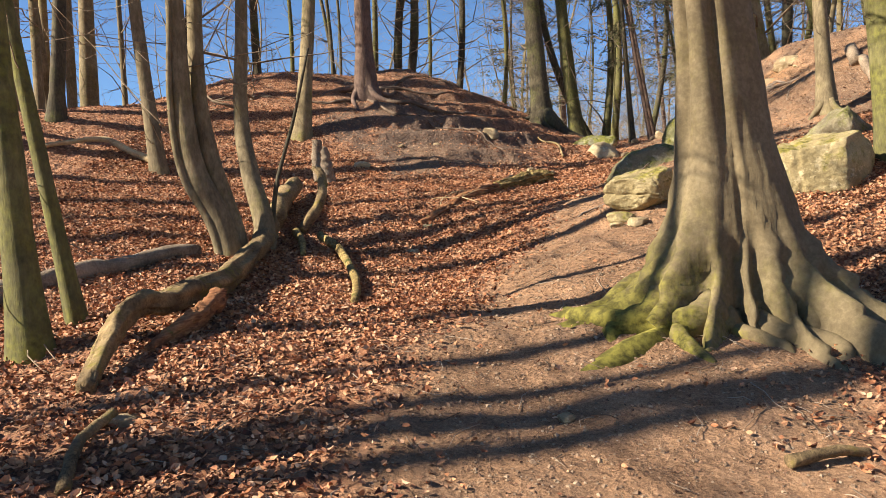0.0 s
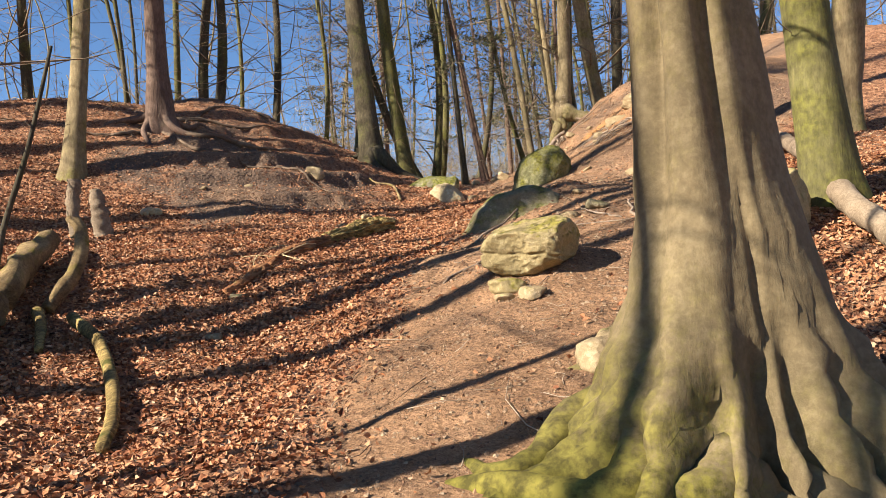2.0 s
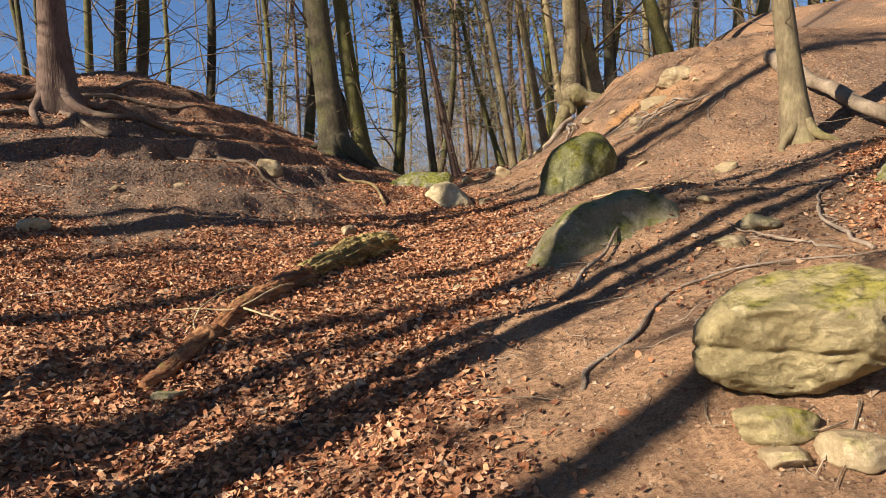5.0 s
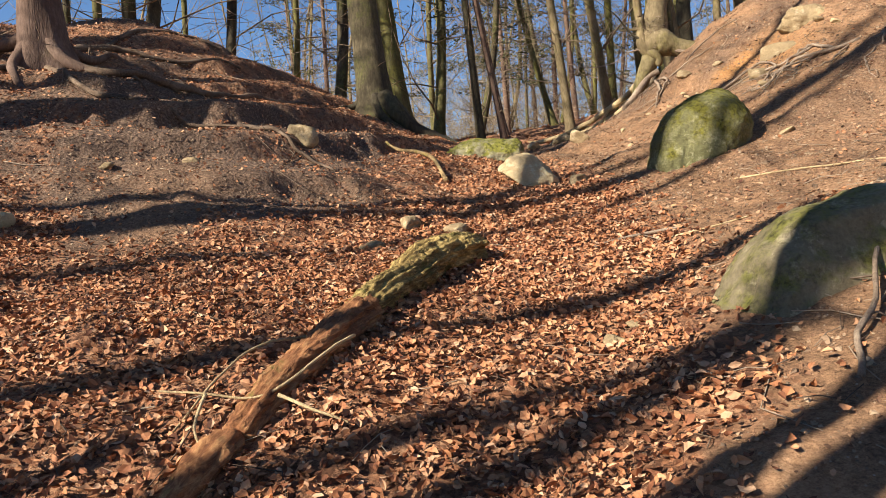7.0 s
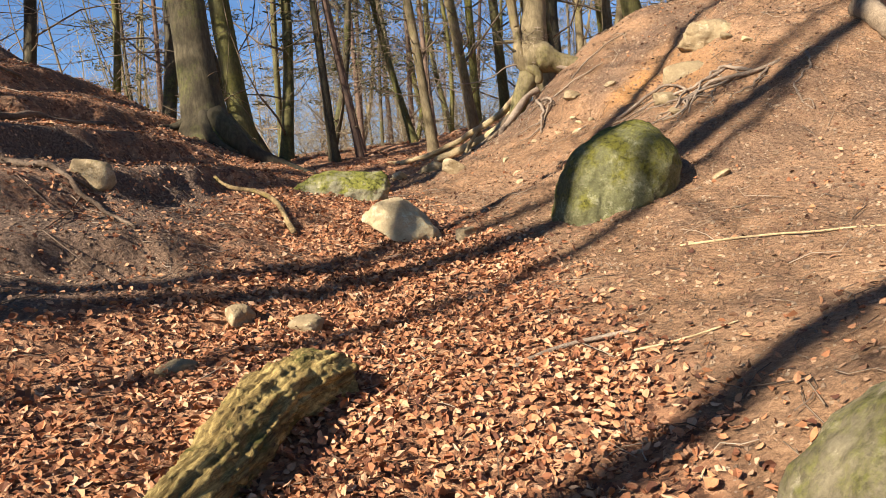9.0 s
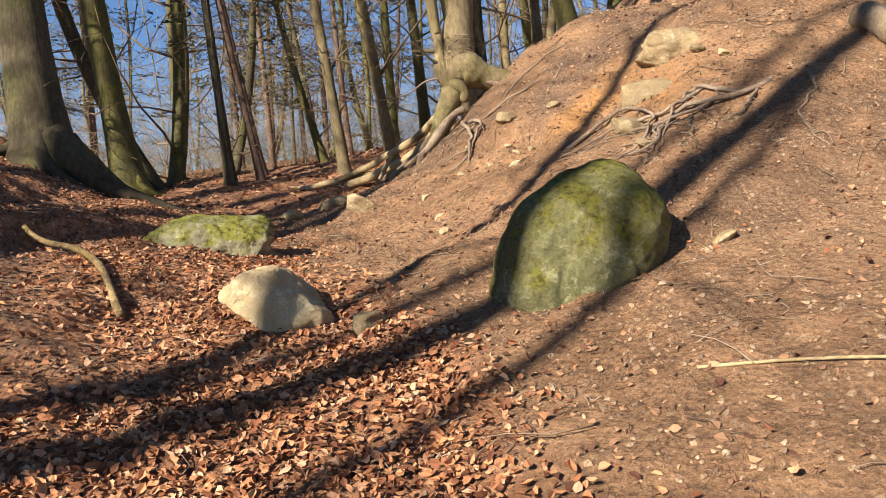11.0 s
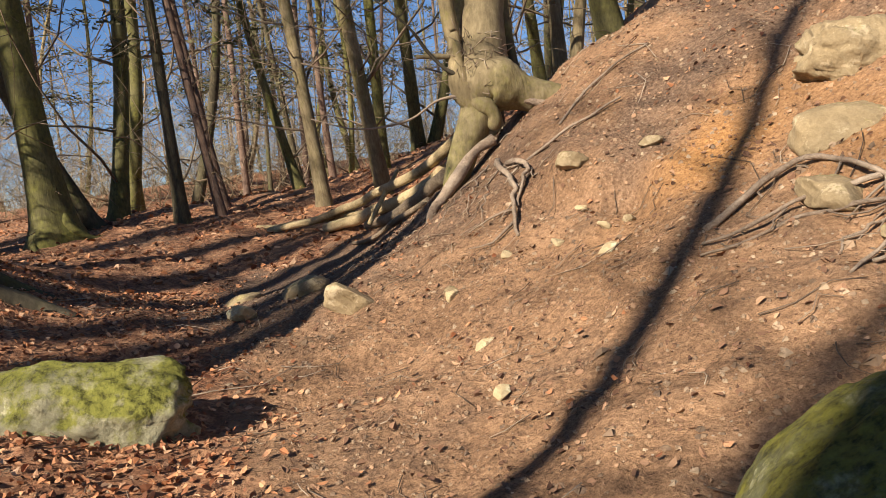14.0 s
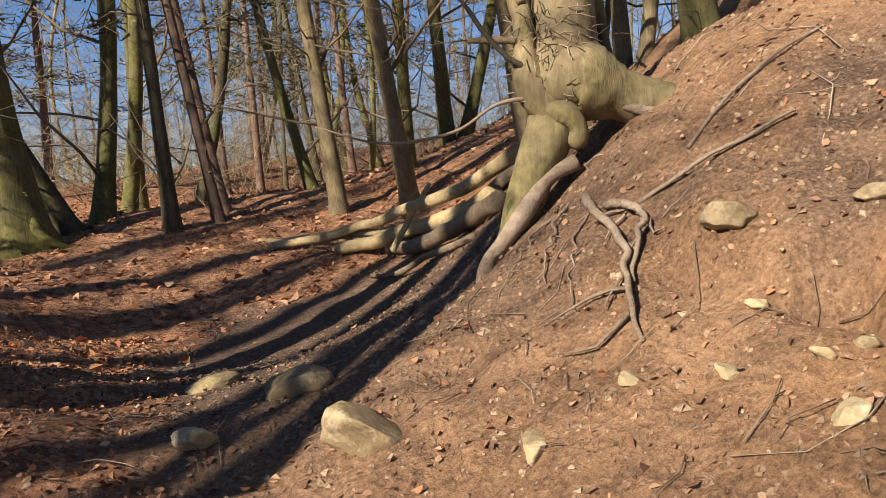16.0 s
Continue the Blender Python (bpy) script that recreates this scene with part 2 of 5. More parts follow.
# ---- ground ----
SWELLS_FAR = [(0.8, 35.8, 7.0, -0.92), (-11.8, 35.8, 7.0, -1.4), (13.4, -2.0, 7.0, -1.76), (-16.0, -2.0, 7.0, 1.39), (10.4, 38.8, 4.0, -0.64), (15.2, 38.8, 4.0, -1.59), (10.4, 31.6, 4.0, -1.62), (15.2, 26.8, 4.0, 0.99), (-4.0, 19.6, 4.0, 2.74), (12.8, 17.2, 4.0, 2.03), (-16.0, 17.2, 4.0, 0.81), (-8.8, 14.8, 4.0, 2.18), (-6.4, 10.0, 4.0, 0.43), (3.2, 2.8, 4.0, -0.9)]
SWELLS_MID = [(3.8, 24.4, 2.2, -0.25), (7.8, 23.1, 2.2, -0.47), (1.2, 20.4, 2.2, 0.92), (5.1, 20.4, 2.2, -0.66), (11.7, 20.4, 2.2, 1.06), (-0.2, 16.5, 2.2, 0.52), (7.8, 15.2, 2.2, 1.04), (2.5, 13.8, 2.2, -0.36), (-0.2, 8.6, 2.2, -0.48)]
SWELLS_NEAR = [(-1.2, 20.6, 1.3, 0.37), (-0.4, 19.8, 1.3, 0.39), (7.4, 18.3, 1.3, 0.33), (14.4, 17.5, 1.3, -0.43), (7.4, 17.5, 1.3, 0.47), (4.3, 16.7, 1.3, -0.31), (1.9, 11.3, 1.3, -0.22), (-0.4, 6.6, 1.3, -0.15), (3.5, 5.8, 1.3, -0.24)]
LIE, EASTWARD, NORTHWARD = 0.462, 1.258, 1.359


def lie(x, y):
    """The height of the land, smooth."""
    z = LIE + 2 * EASTWARD * np.tanh(x / 20) + 3 * NORTHWARD * np.tanh(y / 30)
    for cx, cy, r, h in SWELLS_FAR + SWELLS_MID + SWELLS_NEAR:
        z = z + h * np.exp(-((x - cx) ** 2 + (y - cy) ** 2) / r ** 2)
    return z - 7.0 * (1 - np.exp(-(np.maximum(0, y - 38) / 45) ** 2))


def smooth(a, lo, hi):
    t = np.clip((a - lo) / (hi - lo), 0, 1)
    return t * t * (3 - 2 * t)


_lattice = RNG.random((256, 256))


def grainy(x, y, size):
    """Value noise, 0 to 1."""
    u, v = np.asarray(x) / size + 57.3, np.asarray(y) / size + 31.7
    i, j = np.floor(u).astype(int), np.floor(v).astype(int)
    f, g = u - i, v - j
    f, g = f * f * (3 - 2 * f), g * g * (3 - 2 * g)
    a, b = _lattice[i % 256, j % 256], _lattice[(i + 1) % 256, j % 256]
    c, d = _lattice[i % 256, (j + 1) % 256], _lattice[(i + 1) % 256, (j + 1) % 256]
    return (a * (1 - f) + b * f) * (1 - g) + (c * (1 - f) + d * f) * g


def litter(x, y):
    """How thick dead leaves lie, 0 to 1: thin on the trodden path, the bank and the mound's top."""
    left = np.interp(y, [0, 4, 6.5, 8, 10, 12, 14, 16, 18, 20, 24], [-0.9, -0.2, 0.3, 0.9, 1.7, 2.9, 3.5, 3.8, 4.3, 5.0, 5.2])
    right = np.interp(y, [0, 3.5, 5.5, 7.5, 9, 11, 13, 16, 20], [1.7, 1.9, 2.3, 2.9, 3.4, 5.2, 8.6, 12, 12])
    bare = smooth(x - left, -0.55, 0.55) * smooth(right - x, -0.5, 0.4) * smooth(21.5 - y, 0, 1.5)
    top = smooth(1.15 - np.hypot((x + 0.1) / 2.6, (y - 17.2) / 4.0), 0.0, 0.45) * 0.5
    trail = smooth(0.75 - np.abs(x + 0.5 - 0.10 * (y - 13)), 0, 0.5) * smooth(y, 11.5, 13.5) * smooth(19 - y, 0, 2) * 0.8
    front = smooth(1.2 - np.hypot((x - 0.1) / 2.2, (y - 15.6) / 2.1), 0.0, 0.5) * 0.72
    l = 1 - np.maximum(np.maximum(bare, top), np.maximum(trail, front))
    # thinner in the valley, so that the soil darkened for shade shows
    l = l - 0.30 * smooth(y, 17, 20) * smooth(x, 2.0, 3.5)
    return np.clip(l + (grainy(x, y, 0.9) - 0.5) * 0.5 + (grainy(x, y, 0.3) - 0.5) * 0.3, 0, 1)


def lines(lo, hi, step, reach):
    inner = np.arange(lo, hi + step / 2, step)
    far, d = [], step
    while sum(far) < reach:
        d *= 1.22
        far.append(d)
    out = np.cumsum(far)
    return np.concatenate([(lo - out)[::-1], inner, hi + out])


GX, GY = lines(-7.0, 9.5, 0.05, 700), lines(0.8, 24.0, 0.05, 900)
_X, _Y = np.meshgrid(GX, GY, indexing="ij")
_near = np.exp(-(np.maximum(0, np.hypot(_X - 1, _Y - 12) - 16) / 8) ** 2)
_L = litter(_X, _Y)
_Z = lie(_X, _Y) + _near * ((grainy(_X, _Y, 0.55) - 0.5) * 0.07 + (grainy(_X, _Y, 0.21) - 0.5) * 0.04 * (0.5 + _L) + (grainy(_X, _Y, 0.09) - 0.5) * 0.02)
_Z = _Z + 0.22 * np.exp(-((_X - 3.25) / 0.75) ** 2 - ((_Y - 10.85) / 0.6) ** 2) + 0.16 * np.exp(-((_X - 2.12) / 0.45) ** 2 - ((_Y - 8.12) / 0.42) ** 2)
_clod = np.exp(-((_X + 0.2) / 2.8) ** 2 - ((_Y - 16.4) / 3.2) ** 2)
_Z = _Z + _clod * ((grainy(_X, _Y, 0.5) - 0.5) * 0.12 + (grainy(_X + 9, _Y, 0.16) - 0.5) * 0.07)
_scarp = np.exp(-((_X - 0.7) / 1.7) ** 2 - ((_Y - 16.9) / 2.6) ** 2) * (0.4 + grainy(_X, _Y, 1.1))
_step = (_Z + 0.25 * grainy(_X, _Y, 1.6)) / 0.42
_frac = _step - np.floor(_step)
_Z = _Z + 0.42 * np.clip(_scarp, 0, 0.9) * (smooth(_frac, 0.35, 0.65) - _frac) * 0.9
_dig = np.exp(-((_X - 6.15) / 0.55) ** 2 - ((_Y - 15.75) / 0.75) ** 2)
_Z = _Z - 0.10 * _dig * (0.5 + grainy(_X, _Y, 0.4))
# a lip shaped into the bank for a band of tree shadow, with a burrow under it
_lip = 5.86 + 0.10 * (grainy(_X, _Y, 0.5) - 0.5) + 0.12 * (_Y - 16.4)
_along = smooth(_Y, 15.75, 16.1) * smooth(17.15 - _Y, 0, 0.4)
_Z = _Z + 0.11 * _along * smooth(_X - _lip, -0.03, 0.05) * np.exp(-np.maximum(0, _X - _lip) / 0.3) - 0.04 * _along * np.exp(-((_X - _lip + 0.06) / 0.07) ** 2)
_Z = _Z - 0.28 * np.exp(-((_X - 5.90) / 0.09) ** 2 - ((_Y - 16.22) / 0.13) ** 2)
# gullies and clods on the bank
_bank = smooth(_X, 3.2, 4.4) * smooth(_Y, 12.6, 13.6) * smooth(18.5 - _Y, 0, 1.0) * smooth(9 - _X, 0, 1.5)
_Z = _Z + _bank * ((grainy(_X * 0.5, _Y + 3, 0.32) - 0.5) * 0.09 + (grainy(_X + 5, _Y, 0.13) - 0.5) * 0.05)


def ground(x, y):
    """The height of the ground's mesh at a place."""
    x, y = np.asarray(x, float), np.asarray(y, float)
    i = np.clip(np.searchsorted(GX, x) - 1, 0, len(GX) - 2)
    j = np.clip(np.searchsorted(GY, y) - 1, 0, len(GY) - 2)
    f, g = (x - GX[i]) / (GX[i + 1] - GX[i]), (y - GY[j]) / (GY[j + 1] - GY[j])
    return (_Z[i, j] * (1 - f) + _Z[i + 1, j] * f) * (1 - g) + (_Z[i, j + 1] * (1 - f) + _Z[i + 1, j + 1] * f) * g


def mesh(name, verts, faces, material, smooth_faces=True):
    me = bpy.data.meshes.new(name)
    if isinstance(faces, np.ndarray):
        k = faces.shape[1]
        me.vertices.add(len(verts))
        me.vertices.foreach_set("co", np.asarray(verts, np.float32).ravel())
        me.loops.add(faces.size)
        me.loops.foreach_set("vertex_index", faces.astype(np.int32).ravel())
        me.polygons.add(len(faces))
        me.polygons.foreach_set("loop_start", np.arange(0, faces.size, k, dtype=np.int32))
        me.update(calc_edges=True)
    else:
        me.from_pydata([tuple(v) for v in verts], [], faces)
    me.polygons.foreach_set("use_smooth", np.full(len(me.polygons), smooth_faces))
    me.materials.append(material)
    me.validate()
    return me


_i = np.arange(len(GX) * len(GY)).reshape(len(GX), len(GY))
_quads = np.stack([_i[:-1, :-1], _i[1:, :-1], _i[1:, 1:], _i[:-1, 1:]], -1).reshape(-1, 4)
_me = mesh("ground", np.stack([_X, _Y, _Z], -1).reshape(-1, 3), _quads, M_GROUND)
_hum = np.clip(smooth(1.4 - np.hypot((_X + 0.4) / 3.4, (_Y - 17.6) / 4.6), 0, 0.7) * (0.45 + 0.9 * grainy(_X, _Y, 0.8)), 0, 1)
# upper bank and valley: the darker soil also stands for tree shade
for _name, _val in (("litter", _L), ("humus_and_shade", np.clip(_hum + 0.75 * smooth(_X, 5.3, 6.3) * smooth(_Y, 14.6, 15.6) * smooth(18.3 - _Y, 0, 0.8) * smooth(grainy(_X, _Y, 0.9) + 0.5 * grainy(_X, _Y, 0.25), 0.5, 1.0) + 0.6 * smooth(_X, 4.4, 5.4) * smooth(14.4 - _Y, 0, 1.0) * smooth(_Y, 10.5, 12) * smooth(grainy(_X, _Y, 1.1) + 0.4 * grainy(_X, _Y, 0.3), 0.45, 0.9) + 0.95 * smooth(_Y, 16.8, 18.5) * smooth(7.2 - _X, 0, 1.2) * (_X > 1.5), 0, 1)), ("ochre", np.clip(_dig * 1.5 * (grainy(_X, _Y, 0.45) - 0.12), 0, 0.85))):
    _me.attributes.new(_name, "FLOAT", "POINT").data.foreach_set("value", _val.ravel().astype(np.float32))
tagged(new("ground", _me), "woodland slope of bare tan soil and copper leaf litter", "ground", kind="structure")


# ---- builders ----
def part(name, me, parent, label=""):
    ob = new(name, me)
    ob.parent = parent
    return tagged(ob, label)


def thing(name, x, y, z, label, category, group=""):
    e = new(name)
    e.empty_display_size = 0.2
    e.location = (x, y, z)
    bpy.context.view_layer.update()
    return tagged(e, label, category, group)


def spline(points, n):
    """n points along a Catmull-Rom curve through the given points."""
    p = np.asarray(points, float)
    p = np.vstack([2 * p[0] - p[1], p, 2 * p[-1] - p[-2]])
    out = []
    for u in np.linspace(0, len(p) - 3 - 1e-6, n):
        k = int(u)
        t = u - k
        a, b, c, d = p[k:k + 4]
        out.append(0.5 * (2 * b + (c - a) * t + (2 * a - 5 * b + 4 * c - d) * t * t + (3 * b - a - 3 * c + d) * t ** 3))
    return np.array(out)


def tube(path, radii, sides=8, rough=0.0, flat=1.0, shape=None, rng=RNG):
    """Vertices and quads of a closed tube along a path."""
    path = np.asarray(path, float)
    n = len(path)
    radii = np.broadcast_to(np.asarray(radii, float), n)
    tan = np.gradient(path, axis=0)
    tan /= np.linalg.norm(tan, axis=1)[:, None] + 1e-9
    ref = np.array([0.0, 0.0, 1.0]) if abs(tan[0][2]) < 0.8 else np.array([1.0, 0.0, 0.0])
    verts = []
    ang = np.linspace(0, 2 * np.pi, sides, endpoint=False)
    wob = 1 + rough * (rng.random((n, sides)) - 0.5) * 2
    if rough:
        wob = (wob + np.roll(wob, 1, 0) + np.roll(wob, 1, 1)) / 3
    for k in range(n):
        s = np.cross(tan[k], ref)
        s /= np.linalg.norm(s) + 1e-9
        u = np.cross(s, tan[k])
        ref = u
        r = radii[k] * wob[k]
        if shape is not None:
            r = r * shape(k / max(1, n - 1), ang)
        verts.append(path[k] + (np.cos(ang) * r)[:, None] * s + (np.sin(ang) * r * flat)[:, None] * u)
    verts = np.vstack(verts)
    k, j = np.meshgrid(np.arange(n - 1), np.arange(sides), indexing="ij")
    q = np.stack([k * sides + j, k * sides + (j + 1) % sides, (k + 1) * sides + (j + 1) % sides, (k + 1) * sides + j], -1).reshape(-1, 4)
    verts = np.vstack([verts, path[0], path[-1]])
    a, b = n * sides, n * sides + 1
    j = np.arange(sides)
    caps = np.vstack([np.stack([(j + 1) % sides, j, np.full(sides, a), np.full(sides, a)], -1),
                      np.stack([(n - 1) * sides + j, (n - 1) * sides + (j + 1) % sides, np.full(sides, b), np.full(sides, b)], -1)])
    return verts, q, caps[:, :3]


def tubes_mesh(name, tubes, material):
    """One mesh of several tubes."""
    verts, faces, at = [], [], 0
    for v, q, c in tubes:
        verts.append(v)
        faces += (q + at).tolist() + (c + at).tolist()
        at += len(v)
    return mesh(name, np.vstack(verts), faces, material)


def limb(start, direction, length, radius, rng, droop=0.0, bend=0.25, n=7):
    """The path and radii of a branch."""
    d = np.array(direction, float)
    d /= np.linalg.norm(d)
    p, path = np.array(start, float), [np.array(start, float)]
    for k in range(n - 1):
        d = d + rng.normal(0, bend / n ** 0.5, 3) + np.array([0, 0, -droop / n])
        d /= np.linalg.norm(d)
        p = p + d * length / (n - 1)
        path.append(p.copy())
    return np.array(path), np.linspace(radius, max(0.003, radius * 0.15), n)


def crown_tubes(spine, radii, rng, low=0.3, count=26, reach=3.2, twigs=4, sides=3, up=0.45):
    """Branches and twigs along a trunk's spine."""
    out = []
    n = len(spine)
    for _ in range(count):
        u = low + (0.97 - low) * rng.random() ** 0.8
        k = min(n - 2, int(u * (n - 1)))
        p = spine[k] + (spine[k + 1] - spine[k]) * (u * (n - 1) - k)
        a = rng.random() * 2 * np.pi
        ln = reach * (1.15 - 0.6 * u) * (0.5 + rng.random())
        path, r = limb(p, (np.cos(a), np.sin(a), up * (0.2 + 1.6 * rng.random())), ln, min(radii[k] * 0.3, 0.0065 * ln + 0.004), rng, -0.2, 0.5, 6)
        out.append(tube(path, r, sides, rng=rng))
        for _ in range(twigs):
            j = rng.integers(1, len(path) - 1)
            b = rng.random() * 2 * np.pi
            q, s = limb(path[j], (np.cos(b), np.sin(b), 0.3 * rng.normal()), ln * (0.25 + 0.4 * rng.random()), r[j] * 0.6, rng, 0.1, 0.6, 4)
            out.append(tube(q, s, 3, rng=rng))
            if ln > 1.5:
                b += rng.normal()
                q2, s2 = limb(q[2], (np.cos(b), np.sin(b), 0.3 * rng.normal()), ln * 0.22, s[2] * 0.6, rng, 0.1, 0.6, 3)
                out.append(tube(q2, s2, 3, rng=rng))
    return out


def trunk_tube(path, r0, r1, flare, rng, sides=20, lobes=5, depth=0.35, reach=0.045, taper=0.9):
    """A trunk: a tapering tube with a fluted root flare and slow swellings."""
    n = len(path)
    u = np.linspace(0, 1, n)
    radii = r0 + (r1 - r0) * u ** taper
    ph = rng.random() * 6.28
    swell = rng.normal(0, 0.03, n)
    h = np.linalg.norm(path - path[0], axis=1)

    def shape(f, ang):
        k = int(round(f * (n - 1)))
        e = np.exp(-max(0, h[k] - 0.3) / reach)
        lob = 0.5 + 0.5 * np.cos(lobes * ang + ph) * (0.6 + 0.4 * np.cos(2 * ang + ph * 2))
        return 1 + swell[k] + flare * e * (1 - depth + depth * 2 * lob) + 0.05 * np.cos(3 * ang + ph + f * 5) * (1 - f)

    return tube(path, radii, sides, 0.03, shape=shape, rng=rng), radii


def rise(height, lean, bow, rng, n=26, down=0.35):
    """A trunk's spine from below the ground up, with a lean (x, y per metre) and slow bends; denser near the ground."""
    u = np.linspace(0, 1, n) ** 1.7
    z = -down + (height + down) * u
    w = rng.normal(0, bow, (2, 2))
    x = lean[0] * z + w[0, 0] * np.sin(u * 3.1) + w[0, 1] * np.sin(u * 6.3)
    y = lean[1] * z + w[1, 0] * np.sin(u * 3.1) + w[1, 1] * np.sin(u * 6.3)
    return np.stack([x - x[0], y - y[0], z], -1)


def wisps(spine, rng, count=12):
    """Thin twigs low on a trunk."""
    return [tube(*limb(spine[rng.integers(3, 13)], (math.cos(a), math.sin(a), 0.25 * rng.normal()), 0.3 + 0.9 * rng.random(), 0.006, rng, 0.1, 0.7, 6), 3, rng=rng) for a in rng.uniform(0, 6.28, count)]


def tree(x, y, r, height, lean, material, label, seed, flare=0.7, bow=0.25, low=0.3, count=26, sides=16, reach=3.2, lobes=5, roots=(), z=None, twig=M_TWIG, group="bare woodland trees", twigs=4, taper=0.9):
    rng = np.random.default_rng(seed)
    z = float(ground(x, y)) if z is None else z
    e = thing("tree", x, y, z, label, "tree", group)
    spine = rise(height, lean, bow, rng)
    t, radii = trunk_tube(spine, r, r * 0.28, flare, rng, sides, lobes, reach=0.30, taper=taper)
    part("trunk", tubes_mesh("trunk", [t], material), e)
    if count:
        part("crown", tubes_mesh("crown", crown_tubes(spine, radii, rng, low, count, reach, twigs) + wisps(spine, rng), twig), e, "bare branches and twigs")
    for a, ln, rr in roots:
        p = []
        for k in np.linspace(0, 1, 9):
            px, py = x + math.cos(a + 0.35 * math.sin(3 * k + a)) * (r * 0.7 + ln * k), y + math.sin(a + 0.35 * math.sin(3 * k + a)) * (r * 0.7 + ln * k)
            p.append((px - x, py - y, float(ground(px, py)) - z + 0.30 * r / 0.25 * (1 - k) ** 3 + 0.02 - 0.05 * k))
        part("root", tubes_mesh("root", [tube(spline(p, 16), np.linspace(rr, rr * 0.3, 16), 8, 0.12, rng=rng)], material), e)
    return e


def boulder_mesh(size, material, seed, block=0.6, rough=0.10, cuts=7, detail=4, breaks=(), deep=0.66, worn=0, cracks=(), outline=()):
    """A worn stone: a rounded block with flat breaks and uneven faces."""
    rng = np.random.default_rng(seed)
    bm = bmesh.new()
    bmesh.ops.create_icosphere(bm, subdivisions=detail, radius=1)
    off = Vector(rng.random(3) * 50)
    planes = [(Vector(q[:3]).normalized(), q[3]) for q in breaks]
    for _ in range(cuts):
        v = Vector(rng.normal(0, 1, 3)).normalized()
        planes.append((v, deep + 0.26 * rng.random()))
    for v in bm.verts:
        p = v.co.copy()
        k = (abs(p.x) ** (2 / (1 - block * 0.6)) + abs(p.y) ** (2 / (1 - block * 0.6)) + abs(p.z) ** (2 / (1 - block * 0.6))) ** (-(1 - block * 0.6) / 2)
        p = p * k
        if outline:
            u = (math.degrees(math.atan2(p.z, p.x)) % 360) / 30
            i, f = int(u) % 12, u - int(u)
            f = f * f * (3 - 2 * f)
            k = outline[i] * (1 - f) + outline[(i + 1) % 12] * f
            p = Vector((p.x * k, p.y, p.z * k))
        for nrm, d in planes:
            over = p.dot(nrm) - d - 0.05 * noise.noise(p * 2.5 + off)
            if over > 0:
                p = p - nrm * over * 0.94
        v.co = p
    for _ in range(worn):
        bmesh.ops.smooth_vert(bm, verts=bm.verts, factor=0.5, use_axis_x=True, use_axis_y=True, use_axis_z=True)
    for v in bm.verts:
        p = v.co.copy()
        for nx, ny, nz, d, lo, hi in cracks:
            off2 = abs(p.x * nx + p.y * ny + p.z * nz - d + 0.10 * noise.noise(p * 3 + off))
            if off2 < 0.07 and lo < p.z < hi:
                p = p * (1 - 0.05 * (1 - off2 / 0.07))
        s = noise.noise(p * 1.3 + off) * rough * 1.6 + noise.noise(p * 3.7 + off) * rough * 0.6 + noise.noise(p * 9 + off) * rough * 0.32 + abs(noise.noise(p * 5 - off)) * rough * -0.6 + noise.noise(p * 22 + off) * rough * 0.14
        p = p * (1 + s)
        v.co = Vector((p.x * size[0] / 2, p.y * size[1] / 2, p.z * size[2] / 2))
    me = bpy.data.meshes.new("stone")
    bm.to_mesh(me)
    bm.free()
    me.polygons.foreach_set("use_smooth", np.full(len(me.polygons), True))
    me.materials.append(material)
    return me


def boulder(name, x, y, size, material, label, seed, rz=0.0, rx=0.0, ry=0.0, sink=0.25, z=None, category="rock", **more):
    ob = new(name, boulder_mesh(size, material, seed, **more))
    z = float(ground(x, y)) + size[2] * (0.5 - sink) if z is None else z
    ob.matrix_world = pose(x, y, z, rx, ry, rz)
    return tagged(ob, label, category)


def along(points, lift=0.0, n=20):
    """A curve over the ground through places (x, y) or (x, y, height over the ground)."""
    p = spline([(q[0], q[1], q[2] if len(q) > 2 else 0.0) for q in points], n)
    bed = sum(ground(p[:, 0] + a, p[:, 1] + b) for a, b in ((0, 0), (0.12, 0), (-0.12, 0), (0, 0.12), (0, -0.12))) / 5
    p[:, 2] += bed + lift
    return p


def log(name, points, r0, r1, material, label, category="log", rough=0.1, n=22, sides=12, lift=None, flat=1.0, parent=None, fibre=0.0, lump=1.0):
    path = along(points, r0 * 0.6 if lift is None else lift, n)
    o = path[0].copy()
    rng = np.random.default_rng(int(abs(points[0][0] * 977 + points[0][1] * 131)) + 5)
    ribs = (rng.random(sides) - 0.5) * 0.9 + (rng.random((6, sides)) - 0.5) * 0.35
    ribs = (ribs + np.roll(ribs, 1, 1)) / 2

    def split(f, ang):
        k = f * 4.999
        i = int(k)
        end = 1 - 0.6 * max(0.0, f - 0.94) / 0.06 if fibre else 1.0
        g = [noise.noise((math.cos(a) * 1.6, math.sin(a) * 1.6, f * 7 + points[0][0])) * 0.16 + noise.noise((math.cos(a) * 4, math.sin(a) * 4, f * 16)) * 0.10 for a in ang]
        return (1 + lump * np.array(g) * (1 + 0.8 * (fibre > 0)) + 2 * fibre * (ribs[i] * (1 - k + i) + ribs[i + 1] * (k - i))) * end

    me = tubes_mesh(name, [tube(path - o, np.linspace(r0, r1, n), sides, rough, flat, split, rng)], material)
    if parent:
        ob = part(name, me, parent)
        ob.location = Vector(o) - parent.location
        return ob
    ob = new(name, me)
    ob.location = o
    return tagged(ob, label, category)


